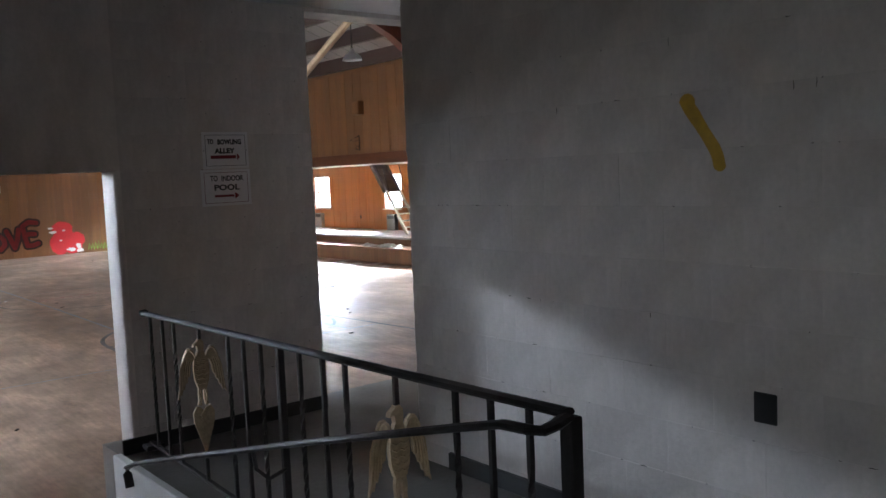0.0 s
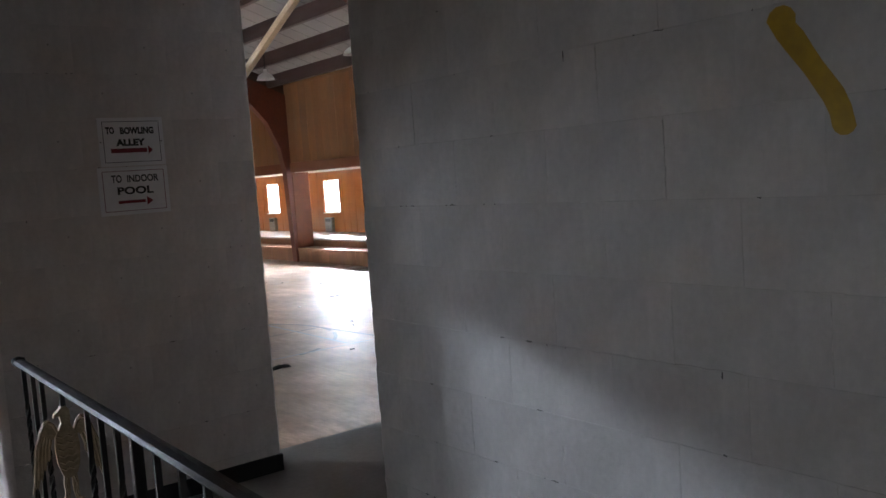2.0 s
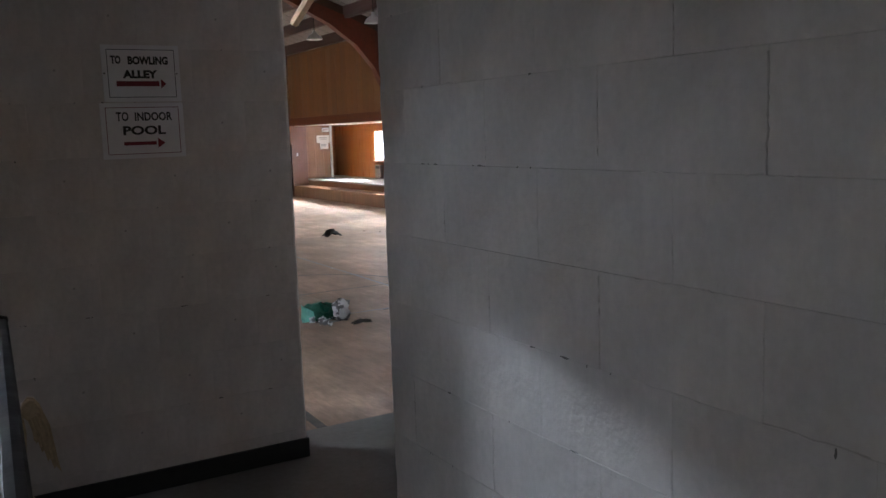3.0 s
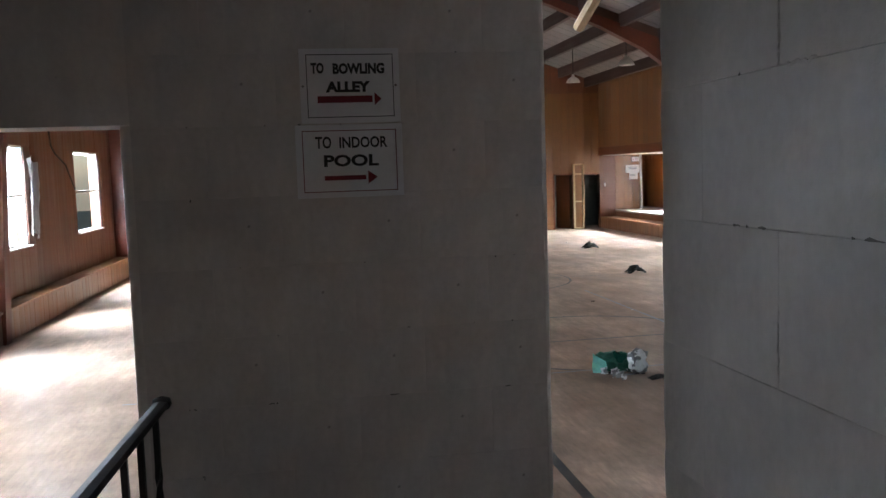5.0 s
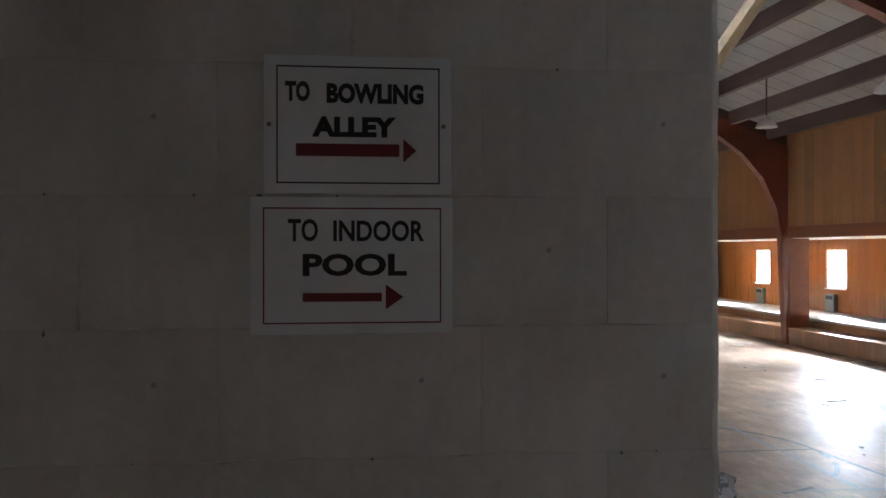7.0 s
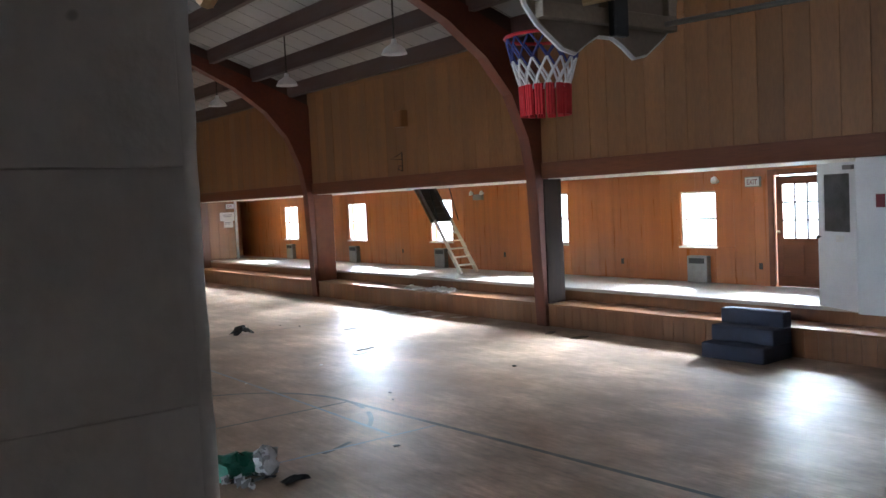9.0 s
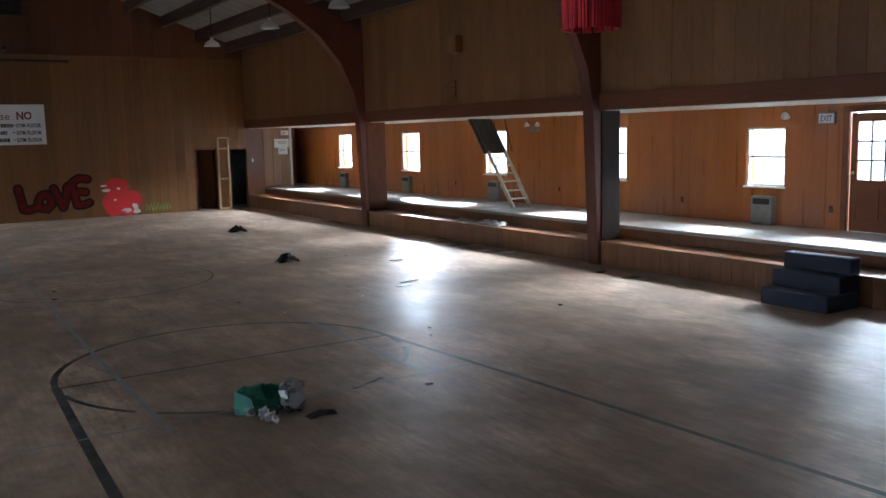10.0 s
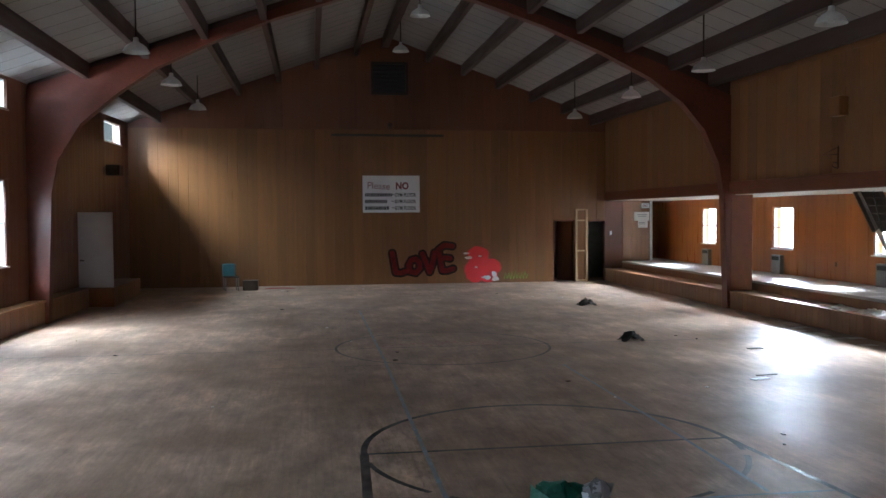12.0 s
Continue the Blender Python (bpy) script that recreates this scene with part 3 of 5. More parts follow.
def hall_sign(x0, x1, z0, z1, lines, arrow, border, label, screws):
    s = thing("direction_sign", label, "sign", pose(0, -0.0005, 0), group="direction signs")
    part("panel", bx(x0, x1, -0.007, -0.0035, z0, z1, bevel=0.0012), M_SIGN, s)
    i, w = 0.019, 0.0022
    a, b, c, d = x0 + i, x1 - i * 0.95, z0 + i * 0.85, z1 - i * 0.85
    bm = bmesh.new()
    box(bm, a, b, -0.0082, -0.0072, d - w, d)
    box(bm, a, b, -0.0082, -0.0072, c, c + w)
    box(bm, a, a + w, -0.0082, -0.0072, c + w, d - w)
    box(bm, b - w, b, -0.0082, -0.0072, c + w, d - w)
    part("border", bm, border, s)
    for text, xa, xb, za, zb, bold in lines:
        part("lettering", moved(words(text, zb - za, 0.0005, bold, xb - xa), pose(xa, -0.0078, za)), M_SIGNBLACK, s)
    xa, xb, xt, zm, hh, hb = arrow
    part("arrow", flat_xz([(xa, zm - hb), (xb, zm - hb), (xb, zm + hb), (xa, zm + hb)], -0.0083, -0.0072), M_SIGNRED, s)
    part("arrow_head", flat_xz([(xb + 0.006, zm - hh), (xt, zm), (xb + 0.006, zm + hh)], -0.0083, -0.0072), M_SIGNRED, s)
    if screws:
        for x in (x0 + 0.008, x1 - 0.012):
            part("screw", moved((lambda q: (lathe(q, [(0.0001, 0.003), (0.003, 0.002), (0.0036, 0.0)], 10), q)[-1])(bmesh.new()), pose(x, -0.007, (z0 + z1) / 2, 90)), M_GREY, s)


hall_sign(-0.722, -0.438, 2.482, 2.692, [("TO", -0.690, -0.653, 2.624, 2.651, 0.0019), ("BOWLING", -0.628, -0.481, 2.622, 2.649, 0.0019), ("ALLEY", -0.650, -0.523, 2.571, 2.598, 0.0021)],
          (-0.674, -0.518, -0.492, 2.549, 0.018, 0.0095), M_SIGNBLACK, "white enamel sign pointing to the bowling alley", True)
hall_sign(-0.742, -0.436, 2.270, 2.478, [("TO", -0.686, -0.641, 2.412, 2.444, 0.0011), ("INDOOR", -0.618, -0.480, 2.412, 2.442, 0.0011), ("POOL", -0.664, -0.507, 2.360, 2.391, 0.0016)],
          (-0.664, -0.545, -0.512, 2.326, 0.019, 0.0065), M_SIGNRED, "white enamel sign pointing to the indoor pool", False)

# railing beside the ramp
RX, RY0, RY1 = -1.288, -3.29, -0.08
RZ = lambda y: 1.82 - (y - RY0) / (RY1 - RY0) * 0.10
rail = thing("railing", "black wrought iron railing with twisted bars and brass eagles", "railing", Matrix.Translation((RX, RY0, 0)) @ pose(0, 0, 0, 0, 0, -2.6) @ Matrix.Translation((-RX, -RY0, 0)))
bm = bmesh.new()
tube(bm, [(RX, RY0, RZ(RY0)), (RX, -2.2, RZ(-2.2)), (RX, -1.1, RZ(-1.1)), (RX, RY1, RZ(RY1))], 0.02, 8, squash=(0.024, 0.013))
part("top_rail", bm, M_IRON, rail)
bm = bmesh.new()
lathe(bm, [(0.008, 0.02), (0.024, 0.014), (0.027, 0.0), (0.020, -0.014), (0.006, -0.02)], 12)
part("rail_knob", moved(bm, pose(RX, RY1 + 0.02, RZ(RY1))), M_IRON, rail, smooth=True)
part("bottom_rail", bx(RX - 0.012, RX + 0.012, RY0, RY1 + 0.05, Z0 + 0.045, Z0 + 0.06, bevel=0.002), M_IRON, rail)
part("newel_post", bx(RX - 0.021, RX + 0.021, RY0 - 0.03, RY0 + 0.012, Z0, RZ(RY0) - 0.006, bevel=0.004), M_IRON, rail)
part("rail_post", bx(RX - 0.014, RX + 0.014, -1.727, -1.699, Z0, RZ(-1.71) - 0.005, bevel=0.003), M_IRON, rail)
part("foot_plate", bx(RX - 0.05, RX + 0.05, -0.11, -0.02, Z0 + 0.02, Z0 + 0.05, bevel=0.006), M_IRON, rail)


def bar(y, twisted, z0, z1):
    bm = bmesh.new()
    n = 26 if twisted else 2
    hw = 0.0075
    rows = []
    for i in range(n):
        t = i / (n - 1)
        z = z0 + (z1 - z0) * t
        mid = max(0.0, min(1.0, (t - 0.22) / 0.56))
        a = (mid * 4 * math.pi if twisted else 0) + math.pi / 4
        rows.append([bm.verts.new((RX + hw * 1.41 * math.cos(a + k * math.pi / 2), y + hw * 1.41 * math.sin(a + k * math.pi / 2), z)) for k in range(4)])
    for q, w in zip(rows, rows[1:]):
        for k in range(4):
            bm.faces.new((q[k], q[(k + 1) % 4], w[(k + 1) % 4], w[k]))
    part("baluster", bm, M_IRON, rail)


def eagle(y, z, with_heart):
    """A cast plate of an eagle with hanging wings, turned across the railing on its bar."""
    s_ = 0.84

    def at(u, v, d):
        return (RX + u * s_, y + d, z + v * s_)

    bm = bmesh.new()
    prism(bm, [(-0.014, 0.262), (-0.026, 0.235), (-0.040, 0.215), (-0.045, 0.16), (-0.040, 0.10), (-0.026, 0.055), (0.0, 0.040), (0.026, 0.055), (0.040, 0.10), (0.045, 0.16), (0.040, 0.215), (0.026, 0.235), (0.016, 0.262)], -0.010, 0.010, at)
    prism(bm, [(-0.014, 0.255), (0.016, 0.255), (0.020, 0.285), (0.018, 0.312), (0.006, 0.326), (-0.010, 0.324), (-0.020, 0.312), (-0.036, 0.300), (-0.040, 0.284), (-0.030, 0.291), (-0.019, 0.290)], -0.012, 0.012, at)
    bird = part("eagle", bm, M_BRASS, rail, "tarnished brass eagle plate")
    for k in range(6):
        for f in (-1, 1):
            bm = bmesh.new()
            w, v = 0.038 - 0.002 * abs(k - 4), 0.075 + 0.026 * k
            tube(bm, [at(-w, v + 0.010, f * 0.010), at(-w * 0.5, v, f * 0.0125), at(0, v + 0.008, f * 0.012), at(w * 0.5, v, f * 0.0125), at(w, v + 0.010, f * 0.010)], 0.0038, 5)
            part("breast_feather", bm, M_BRASS, bird)
    for s in (-1, 1):
        bm = bmesh.new()
        prism(bm, [(s * u, v) for u, v in ((0.026, 0.222), (0.040, 0.262), (0.058, 0.280), (0.076, 0.276), (0.092, 0.250), (0.104, 0.205), (0.114, 0.140), (0.128, 0.070), (0.140, 0.005), (0.124, 0.030), (0.118, 0.022), (0.108, 0.060), (0.101, 0.052), (0.092, 0.092), (0.085, 0.086), (0.077, 0.125), (0.070, 0.120), (0.062, 0.165), (0.052, 0.200), (0.040, 0.214))], -0.006, 0.006, at)
        wing = part("wing", bm, M_BRASS, rail, "tarnished brass wing")
        for f in (-1, 1):
            for k in range(5):
                bm = bmesh.new()
                u0, u1, v1 = 0.058 + 0.009 * k, 0.068 + 0.0155 * k, 0.130 - 0.024 * k
                tube(bm, [at(s * u0, 0.205 + 0.006 * k, f * 0.006), at(s * (u0 * 0.5 + u1 * 0.5 + 0.002), 0.17, f * 0.0085), at(s * u1, v1, f * 0.006)], 0.0034, 5)
                part("feather", bm, M_BRASS, wing)
            bm = bmesh.new()
            tube(bm, [at(s * 0.030, 0.226, f * 0.006), at(s * 0.044, 0.258, f * 0.008), at(s * 0.060, 0.272, f * 0.008), at(s * 0.076, 0.266, f * 0.008), at(s * 0.092, 0.235, f * 0.008), at(s * 0.104, 0.175, f * 0.007)], 0.0045, 5)
            part("wing_edge", bm, M_BRASS, wing)
        bm = bmesh.new()
        prism(bm, [(s * 0.004, 0.055), (s * 0.022, 0.060), (s * 0.027, 0.020), (s * 0.024, -0.020), (s * 0.030, -0.045), (s * 0.012, -0.048), (s * 0.006, -0.015)], -0.008, 0.008, at)
        for f in (-1, 1):
            tube(bm, [at(s * 0.012, 0.045, f * 0.008), at(s * 0.020, 0.010, f * 0.0095), at(s * 0.014, -0.025, f * 0.0095), at(s * 0.020, -0.040, f * 0.008)], 0.003, 5)
        part("leg", bm, M_BRASS, bird)
    if with_heart:
        bm = bmesh.new()
        hz = -0.05
        prism(bm, [(0.0, hz - 0.28), (-0.03, hz - 0.18), (-0.058, hz - 0.09), (-0.06, hz - 0.035), (-0.04, hz), (-0.014, hz - 0.012), (0.0, hz - 0.03), (0.014, hz - 0.012), (0.04, hz), (0.06, hz - 0.035), (0.058, hz - 0.09), (0.03, hz - 0.18)], -0.006, 0.006, at)
        for f in (-1, 1):
            tube(bm, [at(0, hz - 0.03, f * 0.007), at(-0.02, hz - 0.05, f * 0.007), at(-0.01, hz - 0.08, f * 0.007)], 0.004, 5)
        part("heart_plate", bm, M_BRASS, rail, "brass heart plate")


ys = [-0.157, -0.346, -0.515, -0.86, -1.202, -1.367, -1.537, -1.88, -2.059, -2.218, -2.53, -2.839, -2.996, -3.15]
for i, y in enumerate(ys):
    if i in (3, 10):
        top_z = Z0 + (0.46 if i == 3 else 0.47)
        bar(y, False, top_z + 0.27, RZ(y) - 0.006)
        bar(y, False, Z0 + 0.05, Z0 + 0.16)
        eagle(y, top_z, True)
    else:
        bar(y, i in (0, 2, 4, 6, 7, 9, 11, 13), Z0 + 0.055, RZ(y) - 0.006)

hr = thing("handrail", "black iron handrail sloping down beside the ramp", "handrail")
bm = bmesh.new()
tube(bm, [(RX - 0.01, RY0 - 0.005, 1.812), (-1.36, -3.315, 1.810), (-1.405, -3.32, 1.808), (-1.42, -3.29, 1.808), (-1.42, -3.20, 1.803), (-1.42, -3.02, 1.757), (-1.42, -2.24, 1.548), (-1.42, -1.66, 1.385), (-1.42, -1.12, 1.234), (-1.42, -0.60, 1.085), (-1.42, -0.47, 1.035), (-1.42, -0.455, 1.00), (-1.42, -0.48, 0.935)], 0.019, 8, squash=(0.022, 0.012))
part("grip", bm, M_IRON, hr)
bm = bmesh.new()
tube(bm, [(RX, -1.85, 1.33), (-1.36, -1.85, 1.31), (-1.41, -1.85, 1.36), (-1.42, -1.85, 1.44)], 0.008, 6)
part("bracket", bm, M_IRON, hr)

# marks on the hall wall
M_BOXPLATE = mat("black_plate", (0.012, 0.012, 0.013), 0.4)
plate = thing("wall_plate", "black rectangular cover plate on the block wall", "wall plate")
part("cover", bx(-0.182, -0.1742, -3.190, -3.105, 1.520, 1.625, bevel=0.003), M_BOXPLATE, plate)
rng = random.Random(4)
sp0 = [(-2.858, 2.612, 0.028), (-2.868, 2.592, 0.030), (-2.885, 2.57, 0.031), (-2.905, 2.54, 0.028), (-2.925, 2.51, 0.026), (-2.945, 2.48, 0.027), (-2.965, 2.45, 0.028), (-2.978, 2.42, 0.028), (-2.985, 2.395, 0.026)]
sides = []
for k, (y, z, r) in enumerate(sp0):
    y2, z2 = sp0[min(k + 1, len(sp0) - 1)][:2]
    y1, z1 = sp0[max(k - 1, 0)][:2]
    n = Vector((-(z2 - z1), y2 - y1)).normalized() * r * 0.85
    sides.append(((y + n.x, z + n.y), (y - n.x, z - n.y)))
cap = [(sp0[0][0] + 0.034 * math.cos(radians(a)), sp0[0][1] + 0.034 * math.sin(radians(a))) for a in (10, 40, 70, 100, 130, 160)]
tail = [(sp0[-1][0] + 0.026 * math.cos(radians(a)), sp0[-1][1] + 0.026 * math.sin(radians(a))) for a in (200, 230, 260, 290, 320, 345)]
bm = bmesh.new()
sa, sb = [s[0] for s in sides], [s[1] for s in sides]
if sa[0][0] < sb[0][0]:
    sa, sb = sb, sa
prism(bm, cap + sb[1:-1] + tail + sa[1:-1][::-1], -0.1756, -0.1745, lambda u, v, d: (d, u, v))
tagged(part("spray_mark", bm, M_YELLOW), "short yellow spray paint stroke on the block wall", "graffiti")

# ---- gym: court lines ----
def line(name, pts, w, material, label, z=0.0025):
    bm = bmesh.new()
    for (xa, ya), (xb, yb) in zip(pts, pts[1:]):
        d = Vector((xb - xa, yb - ya))
        nrm = Vector((-d.y, d.x)).normalized() * w / 2
        vs = [bm.verts.new((xa + nrm.x, ya + nrm.y, z)), bm.verts.new((xa - nrm.x, ya - nrm.y, z)), bm.verts.new((xb - nrm.x, yb - nrm.y, z)), bm.verts.new((xb + nrm.x, yb + nrm.y, z))]
        bm.faces.new(vs)
    bmesh.ops.remove_doubles(bm, verts=bm.verts[:], dist=0.002)
    bmesh.ops.recalc_face_normals(bm, faces=bm.faces[:])
    ob = structure(name, bm, material, label, "court line")
    return ob


def arc(cx, cy, r, a0, a1, n=40):
    return [(cx + r * math.cos(radians(a0 + (a1 - a0) * i / n)), cy + r * math.sin(radians(a0 + (a1 - a0) * i / n))) for i in range(n + 1)]


CX, CY = 3.19, 8.56
line("court_line", [(1.36, CY), (5.02, CY)], 0.05, M_LINE, "faded black free throw line")
line("court_line", arc(CX, CY, 1.83, 0, 180, 60), 0.066, M_LINE, "faded black half circle on the floor")
for a, b in ((189, 222), (228, 247), (256, 268), (286, 300), (318, 340), (346, 357)):
    line("court_line", arc(CX, CY, 1.83, a, b, 10), 0.055, M_LINE, "faded black dash of the circle")
line("court_line", [(5.02, CY), (5.20, 6.0), (5.42, 2.2)], 0.065, M_LINE, "faded black lane line")
line("court_line", [(1.36, CY), (1.31, 7.2), (1.22, 4.0), (1.2, 2.2)], 0.085, M_LINE, "faded black lane line")
line("court_line", arc(3.1, 15.1, 1.83, 0, 360, 70), 0.045, M_LINE, "worn black centre circle")
line("court_line", [(-4.0, 15.1), (10.2, 15.1)], 0.035, M_LINE, "worn black centre line")
line("court_line", [(-3.9, 13.42), (2.2, 13.40)], 0.018, M_LINE, "dark seam across the floor")
line("court_line", [(-3.9, 16.45), (1.2, 16.42)], 0.018, M_LINE, "dark seam across the floor")
line("court_line", [(1.93, 6.6), (1.95, 10.0), (1.99, 14.0), (1.98, 21.0)], 0.045, M_BLUELINE, "faded blue line on the floor", z=0.004)
line("court_line", [(4.55, 6.9), (4.6, 9.6), (4.62, 13.0)], 0.04, M_BLUELINE, "faded blue line on the floor", z=0.004)
line("court_line", [(-2.6, 6.86), (5.1, 6.84)], 0.035, M_BLUELINE, "faded blue line on the floor", z=0.005)
for k in range(12):
    r2 = random.Random(90 + k)
    a0 = r2.uniform(0, 360)
    line("chalk_mark", arc(2.2 + 0.16 * k, 15.45 + r2.uniform(-0.25, 0.25), r2.uniform(0.07, 0.16), a0, a0 + r2.uniform(120, 300), 9), 0.025, M_PINK, "smudged pink scribble on the floor", z=0.0045)


# ---- gym: hanging lamps ----
def lamp_thing():
    lamp = thing("pendant_lamp", "white enamel dish lamp hanging from the roof, unlit", "pendant lamp", group="gym lamps")
    bm = bmesh.new()
    lathe(bm, [(0.235, -0.09), (0.225, -0.075), (0.19, 0.0), (0.13, 0.05), (0.07, 0.085), (0.05, 0.10), (0.045, 0.17), (0.012, 0.18)], 22)
    lathe(bm, [(0.228, -0.086), (0.183, -0.005), (0.12, 0.04), (0.03, 0.06)], 22)
    part("shade", bm, M_LAMP, lamp, smooth=True)
    bm = bmesh.new()
    lathe(bm, [(0.012, 0.06), (0.045, 0.02), (0.06, -0.03), (0.045, -0.07), (0.005, -0.085)], 12)
    part("bulb", bm, M_LAMP, lamp, smooth=True)
    return lamp


first = lamp_thing()
places = [(8.52, y, 5.15) for y in (12.35, 16.6, 20.5, 25.05)] + [(-2.15, y, 5.25) for y in (12.4, 16.5, 20.4, 24.9)] + [(3.4, y, 6.92) for y in (12.4, 16.4, 20.4, 24.8)]
for i, (x, y, z) in enumerate(places):
    lp = first if i == 0 else copy_thing(first, pose(x, y, z))
    if i == 0:
        first.matrix_basis = pose(x, y, z)
    stem = part("stem", bx(-0.011, 0.011, -0.011, 0.011, 0.17, roof_z(x) - z - 0.02), M_DARK, lp)

# ---- basketball hoop ----
hx, hy, hz = 3.40, 3.15, 3.38
hoop = thing("basketball_hoop", "fan backboard with a red rim and tricolour net", "basketball hoop")
bx0, bz0 = hx - 0.12, hz - 0.10
prof = [(-0.60, 0.22), (-0.60, 0.60), (-0.56, 0.74), (-0.46, 0.86), (-0.28, 0.94), (0, 0.97), (0.28, 0.94), (0.46, 0.86), (0.56, 0.74), (0.60, 0.60), (0.60, 0.22), (0.56, 0.11), (0.48, 0.02), (0.32, -0.09), (0.23, -0.11), (0.14, -0.05), (0.06, -0.01), (-0.06, -0.01), (-0.14, -0.05), (-0.23, -0.11), (-0.32, -0.09), (-0.48, 0.02), (-0.56, 0.11)]
by = hy - 0.62
bm = bmesh.new()
prism(bm, [(bx0 + u, bz0 + v) for u, v in prof], by, by + 0.035, lambda u, v, d: (u, d, v))
part("backboard", bm, mat("tan_board", (0.22, 0.17, 0.13), 0.55, var=0.15, scale=3), hoop, "tan back of the fan board")
bm = bmesh.new()
tube(bm, [(bx0 + u * 1.01, by + 0.025, bz0 + v * 1.005) for u, v in prof + prof[:1]], 0.016, 6)
part("board_rim", bm, M_WHITE, hoop, "white painted edge")
bm = bmesh.new()
for dz in (0.04, 0.46):
    box(bm, bx0 - 0.52, bx0 + 0.52, by - 0.06, by, bz0 + dz, bz0 + dz + 0.08, bevel=0.004)
for du in (-0.06, 0.46):
    box(bm, bx0 + du, bx0 + du + 0.07, by - 0.05, by - 0.001, bz0 + 0.125, bz0 + 0.455, bevel=0.004)
part("cross_brace", bm, mat("grey_timber", (0.26, 0.20, 0.15), 0.6, var=0.2, scale=4), hoop)
part("mount", bx(bx0 - 0.055, bx0 + 0.055, by - 0.11, by - 0.062, bz0 - 0.03, bz0 + 0.20, bevel=0.006), M_BLACK, hoop, "black steel mount")
bm = bmesh.new()
ring = [(hx + 0.228 * math.cos(2 * math.pi * k / 28), hy + 0.228 * math.sin(2 * math.pi * k / 28), hz) for k in range(29)]
tube(bm, ring, 0.011, 6)
tube(bm, [(hx - 0.1, hy - 0.2, hz), (hx - 0.08, by + 0.03, hz - 0.02)], 0.01, 6)
tube(bm, [(hx + 0.1, hy - 0.2, hz), (hx + 0.08, by + 0.03, hz - 0.02)], 0.01, 6)
box(bm, hx - 0.07, hx + 0.07, by + 0.03, by + 0.05, hz - 0.09, hz + 0.03)
part("rim", bm, M_RED, hoop, "red steel rim")
M_NETB = mat("blue_net_cord", (0.035, 0.04, 0.16), 0.8)
M_NETW = mat("white_net_cord", (0.70, 0.70, 0.70), 0.8)
M_NETR = mat("red_net_cord", (0.55, 0.02, 0.03), 0.8)
for nm, m_, za, zb, ra, rb in (("net_top", M_NETB, 0.0, -0.14, 0.225, 0.195), ("net_middle", M_NETW, -0.14, -0.29, 0.195, 0.15), ("net_bottom", M_NETR, -0.29, -0.47, 0.15, 0.145)):
    bm = bmesh.new()
    n = 14
    for k in range(n):
        for s in ((1, -1) if nm != "net_bottom" else (0, 0.5, 0.25)):
            pts = []
            for i in range(4):
                t = i / 3
                a = 2 * math.pi * (k + (s * t if nm != "net_bottom" else s)) / n
                r = ra + (rb - ra) * t
                pts.append((hx + r * math.cos(a), hy + r * math.sin(a), hz + za + (zb - za) * t))
            tube(bm, pts, 0.0075 if nm != "net_bottom" else 0.011, 5)
    part(nm, bm, m_, hoop)
bm = bmesh.new()
tube(bm, [(bx0 - 0.25, by - 0.07, bz0 + 0.14), (bx0 + 1.35, 0.19, bz0 + 0.40)], 0.032, 8)
part("strut", bm, M_PINE, hoop, "tan timber strut")
bm = bmesh.new()
tube(bm, [(bx0 + 0.40, by - 0.03, bz0 + 0.07), (bx0 + 2.0, 0.19, bz0 + 0.30)], 0.016, 8)
tube(bm, [(bx0 - 0.02, by - 0.05, bz0 + 0.30), (bx0 + 0.9, 0.19, bz0 + 1.1)], 0.016, 8)
part("stay", bm, M_GREY, hoop)
bm = bmesh.new()
tube(bm, [(0.64, 1.55, 3.0), (0.72, 0.9, 3.38), (0.81, 0.19, 3.79)], 0.028, 8)
tagged(part("pole", bm, M_PINE), "bare timber pole slanting from the end wall", "pole")

# ---- end wall: graffiti, sign, fittings ----
FACE = YN - 0.018


def on_wall(name, outline, material, label, category, lift=0.0):
    return tagged(part(name, flat_xz(outline, FACE - 0.004 - lift, FACE - 0.001 - lift), material), label, category)


M_LOVE = mat("crimson_spray", (0.13, 0.010, 0.010), 0.8, spec=0.1, var=0.35, scale=5)
M_LOVEK = mat("black_spray", (0.022, 0.014, 0.012), 0.85, spec=0.1, var=0.3, scale=5)
M_HEART = mat("bright_red_spray", (0.66, 0.022, 0.026), 0.55, var=0.08, scale=4)
M_GREENSPRAY = mat("green_spray", (0.16, 0.36, 0.05), 0.6, var=0.3, scale=4)
M_WHITESPRAY = mat("white_spray", (0.75, 0.72, 0.70), 0.6, var=0.1)
love = thing("love_graffiti", "red spray painted word with thick black outline", "graffiti")
LETTERS = {
    "L": [[(3.47, 1.02), (3.52, 0.72), (3.58, 0.38)], [(3.58, 0.38), (3.75, 0.36), (3.93, 0.42)]],
    "O": [[(4.10, 0.78), (4.00, 0.60), (4.06, 0.40), (4.24, 0.36), (4.38, 0.50), (4.36, 0.70), (4.24, 0.82), (4.10, 0.78)]],
    "V": [[(4.46, 0.98), (4.58, 0.70), (4.70, 0.38)], [(4.70, 0.38), (4.80, 0.66), (4.86, 1.02)]],
    "E": [[(5.00, 1.12), (5.04, 0.80), (5.12, 0.42)], [(5.00, 1.12), (5.20, 1.26), (5.46, 1.22)], [(5.04, 0.80), (5.22, 0.84), (5.38, 0.82)], [(5.12, 0.42), (5.30, 0.42), (5.48, 0.48)]],
}


